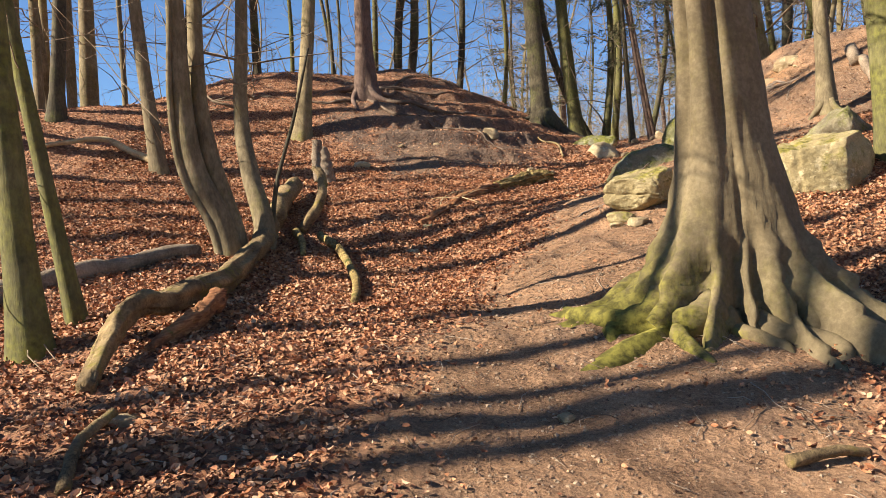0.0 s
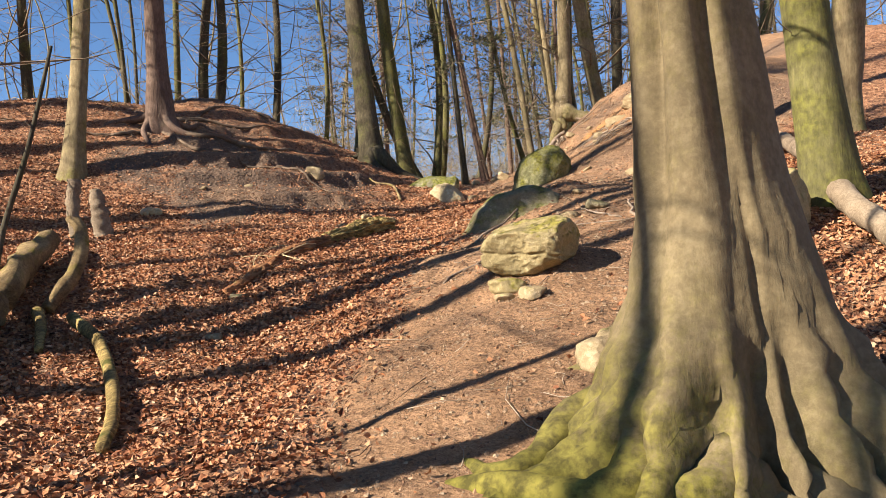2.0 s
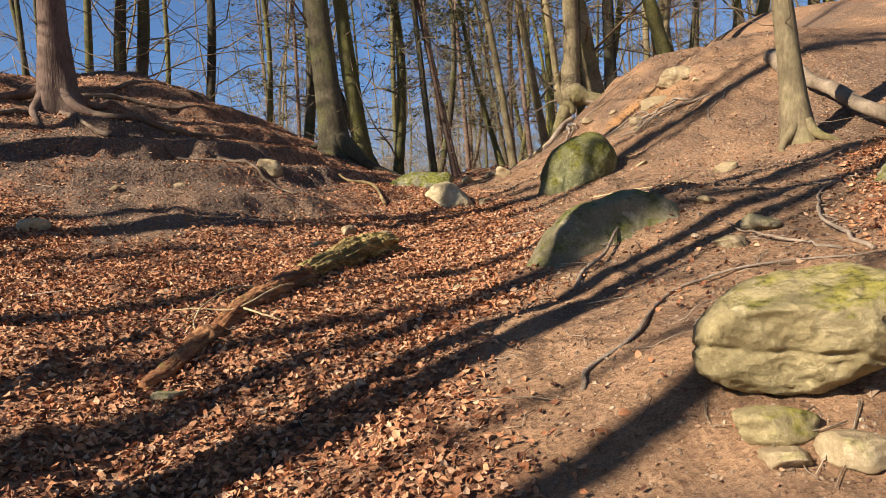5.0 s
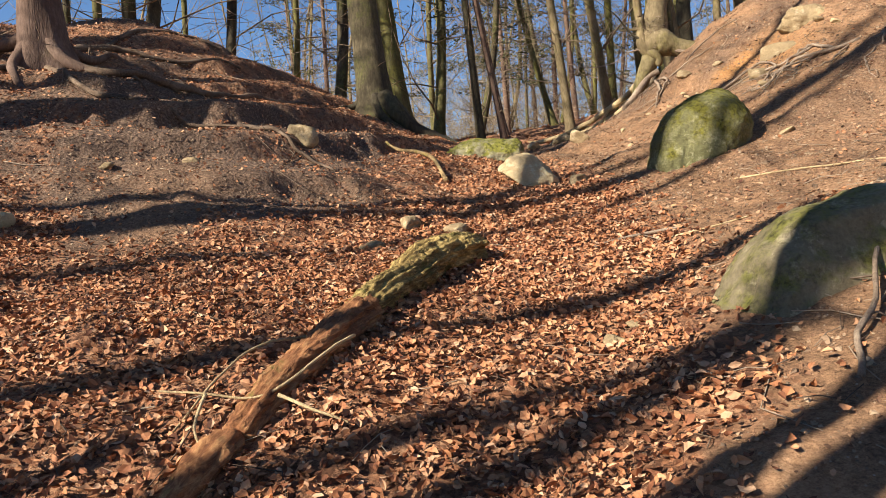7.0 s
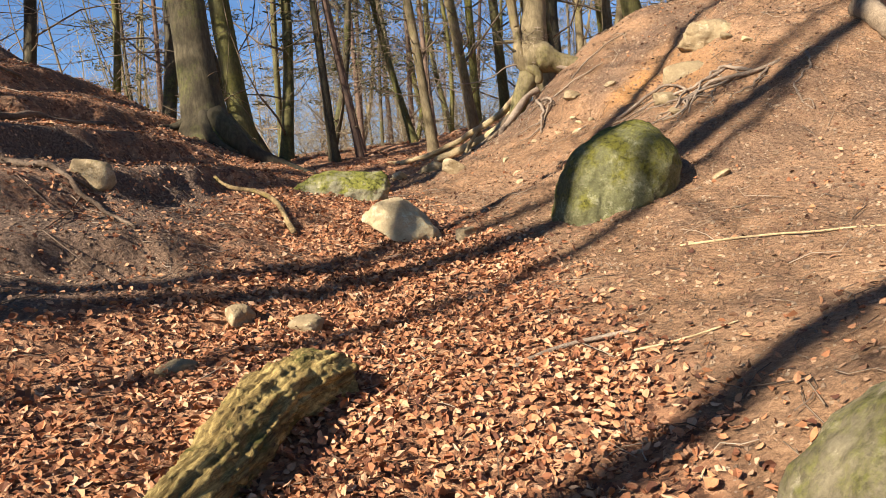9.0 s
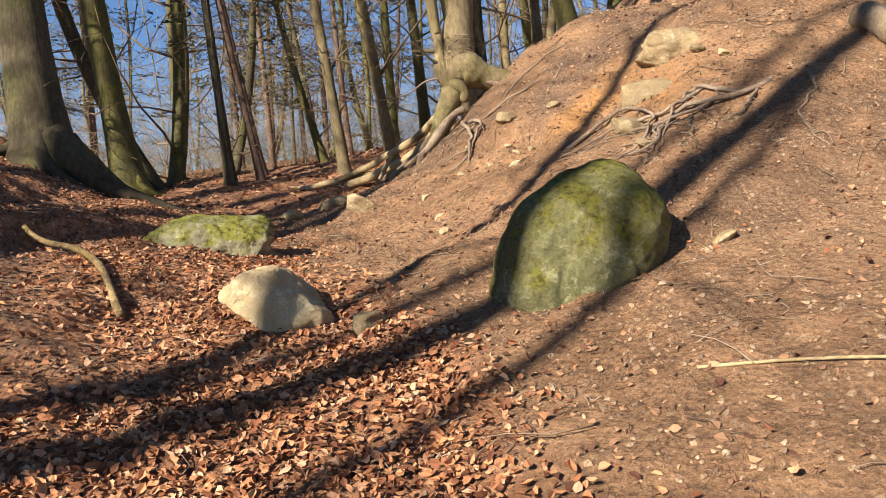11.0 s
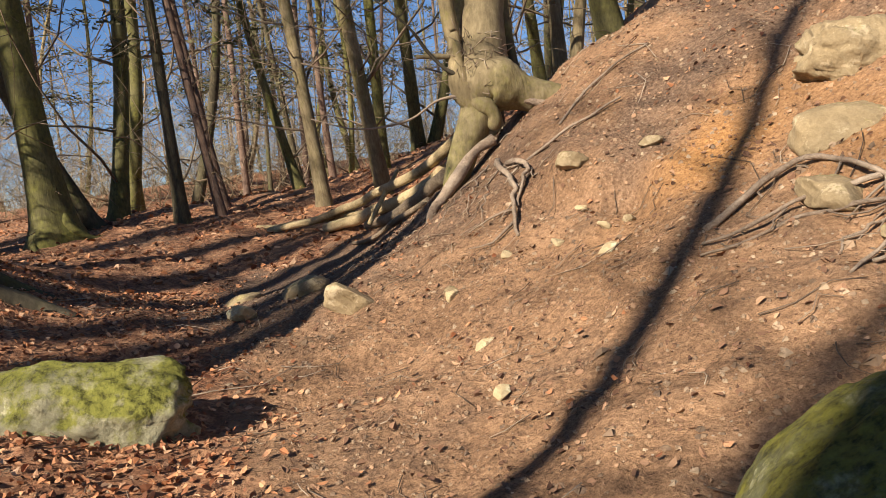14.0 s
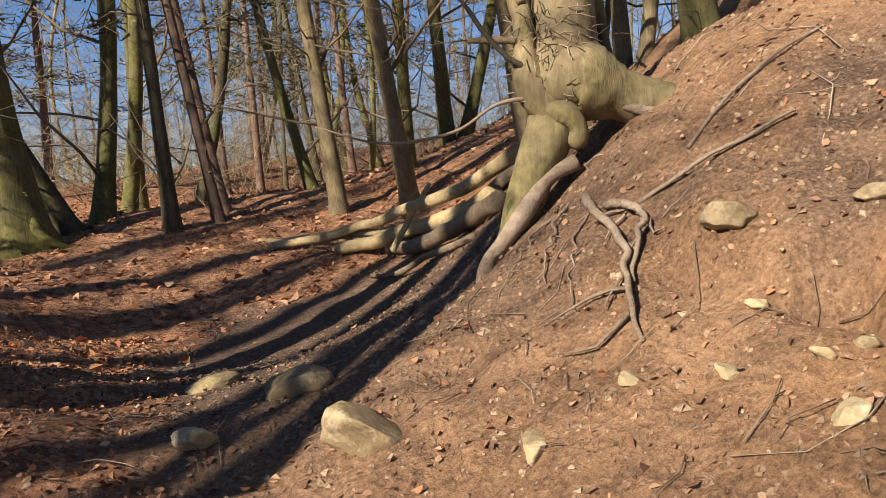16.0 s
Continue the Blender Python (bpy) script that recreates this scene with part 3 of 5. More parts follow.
# ---- the old beech beside the path ----
def old_beech():
    x, y = 1.95, 5.38
    z = float(ground(x, y))
    rng = np.random.default_rng(31)
    e = thing("beech_tree", x, y, z, "old grey beech with mossy buttress roots beside the path", "tree")
    # buttresses: angle, strength, width, reach of the root
    butts = ((160, 0.9, 16, 1.0), (190, 1.5, 20, 1.05), (217, 1.05, 11, 0.95), (238, 0.62, 9, 0.85), (262, 0.3, 7, 0.6), (284, 0.55, 9, 0.8), (304, 0.95, 12, 1.1), (334, 1.1, 16, 1.3), (5, 0.8, 16, 1.1), (55, 0.6, 20, 0.9), (110, 0.7, 22, 0.9))
    n = 96
    f = np.linspace(0, 1, n)
    zz = -0.45 + 19.4 * f ** 2.3
    spine = np.stack([-0.05 * zz + 0.10 * np.sin(f * 5), 0.02 * zz + 0.08 * np.sin(f * 4), zz], -1)
    spine[:, :2] -= spine[8, :2]
    ring = np.linspace(0, 2 * np.pi, 144, endpoint=False)

    def gnarl(h, size):
        return np.array([noise.noise((math.cos(a) * 0.42 * size, math.sin(a) * 0.42 * size, h * size * 0.8)) for a in ring])

    def shape(u, ang):
        k = int(round(u * (n - 1)))
        h = zz[k]
        plan = ang
        out = 1 + 0.42 * math.exp(-max(0.0, h) / 0.9) + math.exp(-max(0, h) / 0.55) * (0.34 * gnarl(h, 6) + 0.20 * gnarl(h, 14) + 0.10 * gnarl(h, 30)) + 0.07 * gnarl(h, 2.2) + 0.012 * gnarl(h, 25) + 0.05 * np.cos(3 * ang + 0.3 * h)
        for a, s, w, _ in butts:
            d = (np.degrees(plan) - a + 180) % 360 - 180
            hh = max(0.0, h + 0.2)
            wide = w * (0.75 + 0.9 * max(0, h))
            out = out + 2.7 * s * math.exp(-hh / 0.44) * np.exp(-(d / wide) ** 2) + 2.3 * s * math.exp(-hh / 0.17) * np.exp(-(d / (wide * 0.75)) ** 2)
        d = (np.degrees(plan) - 262 + 180) % 360 - 180
        e2 = (np.degrees(plan) - 200 - 3 * math.sin(h) + 180) % 360 - 180
        out = out + math.exp(-((h - 2.4) / 1.5) ** 2) * (0.12 * np.exp(-((e2 - 24) / 18) ** 2) - 0.42 * np.exp(-(e2 / 10) ** 2))
        out = out - smooth(h, 0.7, 1.5) * (0.26 * np.exp(-((d + 10) / 9) ** 2) + 0.12 * np.exp(-((d - 34) / 26) ** 2))
        out = out * (1 + math.exp(-max(0, h) / 0.5) * (0.20 * gnarl(h, 8) + 0.14 * gnarl(h, 19) + 0.06 * gnarl(h, 45)))
        return out - 0.18 * np.exp(-(d / 5) ** 2) * math.exp(-((h - 0.75) / 0.35) ** 2)

    radii = 0.252 + (0.10 - 0.252) * f ** 2.6
    ang = np.linspace(0, 2 * np.pi, 144, endpoint=False)
    verts = []
    for k in range(n):
        r = radii[k] * shape(k / (n - 1), ang)
        verts.append(np.stack([spine[k, 0] + np.cos(ang) * r, spine[k, 1] + np.sin(ang) * r, np.full(144, spine[k, 2])], -1))
    kk, jj = np.meshgrid(np.arange(n - 1), np.arange(144), indexing="ij")
    quads = np.stack([kk * 144 + jj, kk * 144 + (jj + 1) % 144, (kk + 1) * 144 + (jj + 1) % 144, (kk + 1) * 144 + jj], -1).reshape(-1, 4)
    part("trunk", mesh("trunk", np.vstack(verts), quads, M_BIGBEECH), e)
    for a, s, w, ln in butts:
        a = radians(a)
        r = 0.05 + 0.045 * s
        p = []
        for k, h in ((0.45, 0.10 * s), (0.65, 0.05 * s), (0.85, 0.015), (1.05, -0.02), (1.25, -0.10)):
            b = a + 0.28 * math.sin(k * 6 + a * 3)
            px, py = math.cos(b) * ln * k, math.sin(b) * ln * k
            p.append((px, py, float(ground(x + px, y + py)) - z + h))
        part("root", tubes_mesh("root", [tube(spline(p, 20), np.linspace(r * 1.15, r * 0.45, 20), 12, 0.22, flat=1.2, rng=rng)], M_BIGBEECH), e, "mossy buttress root")
    part("crown", tubes_mesh("crown", crown_tubes(spine, radii, rng, 0.5, 26, 4.5, 4), M_TWIG), e, "bare branches and twigs")
    q = np.array([(-0.13, -0.33, 2.1), (-0.10, -0.36, 2.3), (-0.04, -0.36, 2.5), (0.06, -0.33, 2.8)])
    part("ivy_stem", tubes_mesh("ivy_stem", [tube(spline(q, 12), np.linspace(0.035, 0.012, 12), 7, 0.1, rng=rng)], M_DARK), e, "dark climbing stem")


old_beech()

# ---- trees with their feet in view ----
BEECH, GREENISH = "bare beech with smooth grey-brown bark", "bare tree with green algae on its trunk"
RT = ((3.4, 0.9, 0.09), (4.4, 0.8, 0.08), (5.4, 1.0, 0.08), (0.3, 1.0, 0.07), (2.4, 0.8, 0.08))
tree(-1.55, 17.5, 0.225, 21, (0.045, 0.0), M_PINE, "tall conifer with reddish flaky bark and bare roots on the mound", 3, 0.9, 0.12, 0.42, 34, 24, roots=RT)
tree(2.5, 19.1, 0.25, 22, (-0.04, 0.01), M_DARK, "large dark beech with spreading roots at the saddle", 4, 0.75, 0.12, 0.42, 34, 24, roots=((5.25, 1.15, 0.15), (5.9, 0.9, 0.10), (4.7, 0.5, 0.09), (3.4, 0.45, 0.07)))
tree(4.42, 25.2, 0.27, 21, (-0.035, 0.006), M_GREEN, GREENISH, 5, 0.8, 0.15, 0.42, 34, 20, roots=((4.0, 0.5, 0.08), (5.2, 0.5, 0.08)))
tree(-2.66, 15.3, 0.17, 19, (-0.02, 0.19), M_BEECH, BEECH, 6, 0.5, 0.15, 0.42, 34, 18)
tree(-4.42, 12.7, 0.13, 18, (-0.02, 0.05), M_BEECH, BEECH, 8, 0.4, 0.12, 0.42, 34)
tree(-2.55, 4.92, 0.115, 17, (-0.045, -0.02), M_GREEN, GREENISH, 9, 0.5, 0.1, 0.42, 34, 18)
tree(-2.53, 5.58, 0.068, 14, (-0.105, -0.04), M_GREEN, "slender leaning young tree with greenish bark", 10, 0.4, 0.08, 0.45, 14)
tree(-6.84, 14.3, 0.15, 18, (-0.01, 0.09), M_DARK, BEECH, 11, 0.5, 0.12, 0.42, 34)
tree(5.95, 12.27, 0.135, 17, (-0.05, 0.03), M_BEECH, BEECH, 12, 0.7, 0.1, 0.42, 34, 18, roots=((3.6, 0.35, 0.06), (5.0, 0.35, 0.06)))
tree(4.66, 8.04, 0.235, 19, (0.0, 0.0), M_GREEN, GREENISH, 13, 0.35, 0.12, 0.42, 34, 20)
tree(7.6, 11.6, 0.26, 20, (0.05, -0.04), M_BEECH, BEECH, 14, 0.6, 0.12, 0.42, 34, 18)


def forked_tree():
    """A clump of beech stems that spring from one stool."""
    x, y = -2.25, 8.35
    z = float(ground(x, y))
    e = thing("forked_tree", x, y, z, "multi-stemmed beech leaning out from one stool", "tree")
    rng = np.random.default_rng(21)
    for pts, r in ((((0.05, 0, -0.3), (-0.05, 0, 0.3), (-0.33, -0.02, 1.0), (-0.42, 0, 2.0), (-0.45, 0, 4.0), (-0.6, 0.1, 9.0), (-0.4, 0.2, 16.0)), 0.15),
                   (((0.1, 0.1, -0.3), (0.02, 0.1, 0.3), (-0.2, 0.15, 1.1), (-0.30, 0.2, 2.0), (-0.26, 0.3, 4.0), (-0.1, 0.5, 9.0), (0.1, 0.8, 15.0)), 0.13),
                   (((0.2, 0.3, -0.3), (0.30, 0.4, 0.25), (0.12, 0.6, 0.9), (0.0, 0.8, 1.6), (0.05, 0.9, 3.0), (0.2, 1.2, 8.0), (0.5, 1.4, 15.0)), 0.13),
                   (((0.0, -0.1, -0.2), (-0.15, -0.1, 0.35), (-0.42, -0.1, 0.9), (-0.5, -0.1, 1.7), (-0.45, -0.1, 3.0), (-0.5, -0.2, 6.0)), 0.055)):
        p = spline(pts, 34)
        rad = np.linspace(r, r * 0.3, 34) * (1 + 0.35 * np.exp(-np.linspace(0, 34, 34) / 3))
        part("stem", tubes_mesh("stem", [tube(p, rad, 16, 0.05, rng=rng)], M_BEECH), e)
        part("crown", tubes_mesh("crown", crown_tubes(p, rad, rng, 0.45, 8, 2.2, 4), M_TWIG), e, "bare branches and twigs")
    p = spline([(0.35, 0.5, 0.2), (0.42, 0.6, 0.8), (0.62, 0.7, 1.5), (0.8, 0.8, 2.3)], 12)
    part("dead_stem", tubes_mesh("dead_stem", [tube(p, np.linspace(0.03, 0.014, 12), 7, 0.1, rng=rng)], M_DARK), e, "thin dark dead stem")


forked_tree()


def bank_tree():
    """The gnarled beech that clings to the bank with a swollen, undercut foot."""
    o = np.array([6.25, 17.95, 4.30])
    e = thing("gnarled_tree", *o, "gnarled pale beech with a swollen undercut foot on the bank", "tree")
    rng = np.random.default_rng(22)
    side, away = np.array([0.77, -0.64, 0]), np.array([0.64, 0.77, 0])

    def at(pts):
        return np.array([side * p[0] + away * p[1] + np.array([0, 0, p[2]]) for p in pts])

    # along the bank, into the bank, up
    for nm, pts, r0, r1, m in (
            ("trunk", ((-0.24, 0.02, -0.80), (-0.19, 0.0, -0.55), (-0.11, 0, -0.32), (-0.03, 0.02, -0.14), (0.02, 0.05, 0.02), (0.05, 0.1, 0.25), (0.08, 0.15, 0.6), (0.12, 0.2, 1.2), (0.2, 0.3, 5.0), (0.3, 0.4, 14.0)), 0.088, 0.07, M_BEECH),
            ("stem", ((0.0, 0.0, -0.05), (-0.10, -0.02, 0.10), (-0.12, -0.02, 0.26), (-0.13, 0.0, 0.45), (-0.18, 0.05, 0.9), (-0.4, 0.2, 4.0), (-0.5, 0.4, 12.0)), 0.085, 0.04, M_BEECH),
            ("burl", ((-0.06, 0.02, 0.02), (0.10, 0.02, 0.13), (0.24, 0.04, 0.08), (0.38, 0.06, 0.02), (0.55, 0.1, -0.05), (0.80, 0.16, -0.16)), 0.155, 0.10, M_BEECH),
            ("burl", ((-0.05, -0.03, 0.0), (0.06, -0.06, -0.04), (0.12, -0.06, -0.12), (0.10, -0.03, -0.22)), 0.06, 0.035, M_BEECH),
            ("root", ((0.10, -0.02, -0.28), (-0.05, -0.06, -0.36), (-0.17, -0.10, -0.52), (-0.28, -0.14, -0.66), (-0.36, -0.2, -0.76), (-0.39, -0.24, -0.95)), 0.045, 0.04, M_ROOT),
            ("root", ((-0.05, 0.0, -0.3), (-0.20, -0.02, -0.5), (-0.28, 0.05, -0.7), (-0.30, 0.1, -1.0)), 0.07, 0.05, M_DARK),
            ("root", ((0.3, -0.02, 0.0), (0.45, -0.05, -0.06), (0.6, -0.04, -0.07), (0.8, 0.0, -0.08)), 0.035, 0.015, M_ROOT),
            ("stem", ((0.28, 0.1, 0.1), (0.2, 0.1, 0.28), (0.13, 0.1, 0.5), (0.16, 0.15, 1.0), (0.1, 0.3, 4.0)), 0.035, 0.015, M_DARK),
            ("stem", ((0.32, 0.15, 0.1), (0.26, 0.2, 0.4), (0.24, 0.2, 0.9), (0.3, 0.3, 3.0), (0.3, 0.3, 7.0)), 0.05, 0.02, M_DARK),
            ("branch", ((-0.08, -0.05, 0.18), (-0.2, -0.1, 0.24), (-0.32, -0.12, 0.38), (-0.44, -0.14, 0.56), (-0.7, -0.2, 0.8)), 0.02, 0.006, M_DARK),
            ("branch", ((-0.12, -0.03, 0.33), (-0.26, -0.06, 0.34), (-0.40, -0.06, 0.35)), 0.025, 0.016, M_BEECH),
            ("branch", ((-0.1, -0.05, 0.05), (-0.28, -0.1, 0.02), (-0.5, -0.12, -0.1), (-0.85, -0.15, -0.13), (-1.2, -0.1, -0.02)), 0.012, 0.005, M_STICK)):
        p = spline(at(pts), 34)
        u = np.linspace(0, 1, 34)
        rad = (r0 + (r1 - r0) * u ** 0.8) * (1 + 0.14 * np.sin(u * 11 + r0 * 70))
        if nm == "trunk":
            rad = rad * (1 + 0.7 * np.clip((u - 0.25) / 0.25, 0, 1)) * (1 + 0.6 * np.exp(-((u - 0.52) / 0.12) ** 2)) + 0.03 * np.exp(-((u - 0.3) / 0.1) ** 2)
        if nm == "burl":
            rad = 1.25 * rad * np.sqrt(np.clip(1 - (2 * u - 1) ** 6, 0.02, 1))
        part(nm, tubes_mesh(nm, [tube(p, rad, 18, 0.09, rng=rng)], m), e)
        if nm in ("trunk", "stem") and r0 > 0.07:
            part("crown", tubes_mesh("crown", crown_tubes(p, rad, rng, 0.7, 10, 2.0, 4), M_TWIG), e, "bare branches and twigs")
    # a beard of fine twigs on the foot
    beard = []
    for _ in range(280):
        a, h = rng.random() * 6.28, rng.random() * 0.4
        c = at([(0.02 + 0.09 * math.cos(a), 0.05 + 0.09 * math.sin(a), 0.08 + h)])[0]
        q, s = limb(c, (math.cos(a), math.sin(a), rng.normal(0, 0.6)), 0.07 + 0.16 * rng.random(), 0.003, rng, 0, 0.8, 4)
        beard.append(tube(q, s, 3, rng=rng))
    part("beard", tubes_mesh("beard", beard, M_STICK), e, "tuft of fine epicormic twigs")


bank_tree()

# ---- boulders and stones ----
boulder("mossy_boulder", 4.34, 14.03, (0.91, 0.78, 0.94), M_ROCKALGAE, "big rounded boulder half covered in green moss on the bank", 41, -42, 0, 0, 0.42, block=0.25, cuts=0, rough=0.05, detail=6, worn=6, outline=(0.95, 1.08, 1.12, 0.95, 0.82, 0.82, 0.97, 1.10, 1.15, 0.97, 0.87, 0.82), breaks=((0.05, -1, 0.12, 0.86),), cracks=((1, 0.2, 0.35, 0.42, -0.7, 0.5), (1, 0, -0.2, -0.1, -0.9, 0.1)))
boulder("pale_stone", 3.05, 14.95, (0.58, 0.44, 0.40), M_ROCKPALE, "pale cream sandstone block lying on leaf litter", 42, -25, 0, 8, 0.36, block=0.5, rough=0.09, cuts=2, deep=0.8, detail=5, worn=6, breaks=((-0.55, 0, -0.83, 0.42), (0.7, -0.1, 0.7, 0.7), (0, -1, 0.3, 0.75)))
boulder("mossy_stone", 3.25, 16.72, (0.86, 0.5, 0.46), M_ROCKMOSS, "low broad stone with a cushion of moss", 43, -30, 0, 0, 0.42, block=0.6, rough=0.14, detail=5, cuts=6)
boulder("overhanging_boulder", 1.98, 7.97, (0.70, 0.58, 0.44), M_ROCKLICHEN, "yellow-green lichened boulder jutting from the bank", 44, -28, -6, -3, 0.2, block=0.3, rough=0.07, detail=6, cuts=0, worn=3, outline=(1.0, 1.08, 1.14, 0.97, 0.89, 0.88, 1.0, 1.08, 1.03, 0.97, 0.88, 0.92), breaks=((0.95, -0.25, -0.1, 0.84), (-0.1, -0.5, 0.85, 0.76), (-0.3, -0.85, -0.3, 0.78)), cracks=((0.2, 0, 1, -0.35, -0.8, 0.2), (1, 0.3, 0.4, 0.35, -0.6, 0.1)))
boulder("stone_slab", 2.66, 10.60, (1.3, 0.8, 0.88), M_ROCKGREY, "grey-green ridge of sandstone sunk in the slope", 45, -8, -6, -8, 0.72, block=0.2, rough=0.06, cuts=0, detail=6, worn=4, outline=(1.0, 1.10, 1.08, 0.95, 0.80, 0.74, 0.84, 1.08, 1.1, 1.0, 1.0, 1.0), breaks=((0.0, -0.95, 0.3, 0.76),))
boulder("square_boulder", 3.70, 7.88, (0.98, 0.85, 0.86), M_ROCKLICHEN, "large squarish tan sandstone boulder", 46, -24, -6, 5, 0.46, block=0.95, rough=0.05, cuts=2, deep=0.9, detail=6, worn=5, breaks=((-0.3, -0.3, 0.9, 0.80), (0.9, -0.4, 0.1, 0.86)), cracks=((1, 0.1, 0.1, -0.45, -0.9, 0.9),))
boulder("boulder", 4.82, 9.75, (0.82, 0.62, 0.66), M_ROCKGREY, "grey and yellowish boulder at the bank's top", 47, -25, 0, 0, 0.42, block=0.6, detail=5, worn=4, cuts=3, breaks=((-0.7, -0.2, 0.7, 0.5), (0.9, -0.3, 0.3, 0.7)))
boulder("rooted_stone", 1.96, 6.38, (0.62, 0.46, 0.44), M_ROCKTAN, "tan stone gripped by beech roots", 48, 25, 0, 12, 0.58, block=0.4, rough=0.14, cuts=3, deep=0.75, detail=5, worn=4, breaks=((-0.5, -0.6, 0.6, 0.66),))
boulder("embedded_rock", 6.85, 15.46, (0.74, 0.55, 0.44), M_ROCKTAN, "yellowish rock bedded in the crest of the bank", 49, -35, 10, 14, z=4.12, block=0.4, rough=0.16, cuts=5, deep=0.62, detail=5, worn=5)
boulder("fallen_block", 0.98, 15.85, (0.40, 0.28, 0.24), M_ROCKTAN, "tan stone block below the mound's scarp", 50, -20, 0, 8, 0.58, block=0.85, rough=0.06)
boulder("embedded_rock", 6.28, 15.24, (0.52, 0.36, 0.30), M_ROCKTAN, "flat tan rock bedded in the bank", 51, -35, 28, 0, 0.62, block=0.6, rough=0.08, detail=4, worn=4)
LOOSE = "small sandstone cobble lying on the slope"
for k, (px, py, s, m) in enumerate((
        (4.93, 12.14, 0.34, M_ROCKTAN), (3.38, 10.37, 0.16, M_ROCKTAN), (1.54, 13.68, 0.30, M_ROCKTAN), (1.82, 13.49, 0.24, M_ROCKTAN), (1.13, 13.14, 0.20, M_ROCKTAN),
        (4.85, 17.36, 0.44, M_ROCKTAN), (5.95, 16.68, 0.26, M_ROCKTAN), (4.85, 18.14, 0.42, M_ROCKTAN), (4.68, 18.84, 0.30, M_ROCKTAN), (5.44, 15.94, 0.13, M_ROCKPALE),
        (5.08, 16.73, 0.12, M_ROCKPALE), (5.40, 16.64, 0.10, M_ROCKPALE), (5.79, 15.04, 0.36, M_ROCKTAN), (5.57, 14.69, 0.18, M_ROCKTAN), (5.77, 16.44, 0.12, M_ROCKPALE),
        (-1.35, 13.77, 0.32, M_ROCKPALE), (1.86, 7.6, 0.26, M_ROCKTAN), (1.66, 7.70, 0.20, M_ROCKTAN), (1.74, 7.84, 0.32, M_ROCKLICHEN), (3.40, 14.53, 0.34, M_ROCKTAN),
        (3.3, 9.77, 0.34, M_ROCKGREY), (0.55, 3.85, 0.12, M_ROCKTAN), (-0.16, 9.87, 0.20, M_ROCKGREY), (-1.55, 3.72, 0.20, M_ROCKTAN), (4.35, 17.89, 0.26, M_ROCKPALE),
        (2.94, 9.57, 0.24, M_ROCKTAN), (-0.34, 8.92, 0.18, M_ROCKTAN), (1.86, 10.88, 0.10, M_ROCKTAN), (1.72, 10.81, 0.18, M_ROCKTAN), (-0.72, 14.89, 0.16, M_ROCKTAN),
        (-0.06, 15.08, 0.20, M_ROCKTAN), (5.52, 16.35, 0.11, M_ROCKPALE), (5.61, 16.11, 0.10, M_ROCKPALE), (5.71, 16.04, 0.10, M_ROCKTAN), (6.16, 16.27, 0.16, M_ROCKTAN),
        (4.88, 13.55, 0.16, M_ROCKTAN), (4.85, 16.13, 0.12, M_ROCKPALE), (4.59, 15.69, 0.10, M_ROCKPALE), (5.11, 16.78, 0.11, M_ROCKTAN), (6.61, 14.85, 0.14, M_ROCKPALE), (6.64, 15.1, 0.16, M_ROCKTAN))):
    boulder("cobble", px, py, (s * 0.9, s * 0.72, s * 0.42), m, LOOSE, 60 + k, 40 * k, -8 if px > 4 else 0, -24 if px > 4 else 0, 0.42, category="stone", block=0.6, rough=0.09, detail=4, cuts=8, deep=0.6, worn=1)

# ---- dead wood ----
log("rotten_log", [(0.12, 10.5, -0.02), (0.37, 10.88), (0.60, 11.28, 0.01), (0.80, 11.6, 0.0)], 0.06, 0.105, M_LOGROT, "rotten red-brown log crumbling into the leaves", rough=0.14, sides=48, n=90, fibre=0.25, flat=0.8, lift=0.03, lump=0.6)
log("rotten_log", [(-0.28, 9.98), (-0.1, 10.25), (0.12, 10.5)], 0.04, 0.06, M_LOGROT, "thin crumbling end of a red-brown log", rough=0.14, sides=24, n=40, fibre=0.3, flat=0.75, lift=0.025)
log("mossy_log", [(0.62, 11.36), (0.95, 11.85, 0.03), (1.32, 12.38, 0.05), (1.74, 12.74, 0.02)], 0.075, 0.165, M_LOGYELLOW, "mossy yellow rotting log on copper leaves", rough=0.12, sides=96, n=140, fibre=0.11, lift=0.01, flat=0.85, lump=0.75)
log("fallen_log", [(-1.84, 4.01, 0.0), (-1.97, 4.64, 0.12), (-1.94, 4.95, 0.20), (-1.90, 5.5, 0.12), (-1.83, 6.2, 0.08), (-1.88, 7.5, 0.08), (-1.98, 8.8, 0.10), (-2.03, 9.5, 0.10)], 0.05, 0.12, M_LOGMOSS, "long mossy fallen trunk across the leaf litter", rough=0.14, n=90, sides=28, fibre=0.3, lump=1.3)
log("fallen_log", [(-2.02, 9.5, 0.06), (-2.07, 10.5, 0.10), (-2.12, 11.6, 0.14)], 0.14, 0.12, M_LOGMOSS, "mossy dead trunk end with a dark broken top", rough=0.2, fibre=0.2)
log("broken_branch", [(-1.78, 4.75, 0.0), (-1.68, 5.2, 0.06), (-1.62, 5.75, 0.10)], 0.04, 0.08, M_LOGROT, "split rotten branch stub", "branch", rough=0.25, fibre=0.35, sides=20, n=40)
log("dead_branch", [(-1.40, 9.1, 0.10), (-1.08, 8.45, 0.05), (-0.82, 7.3, 0.03), (-0.76, 6.6, 0.0)], 0.05, 0.035, M_LOGYELLOW, "bent yellow-barked dead branch", "branch", rough=0.15, sides=12)
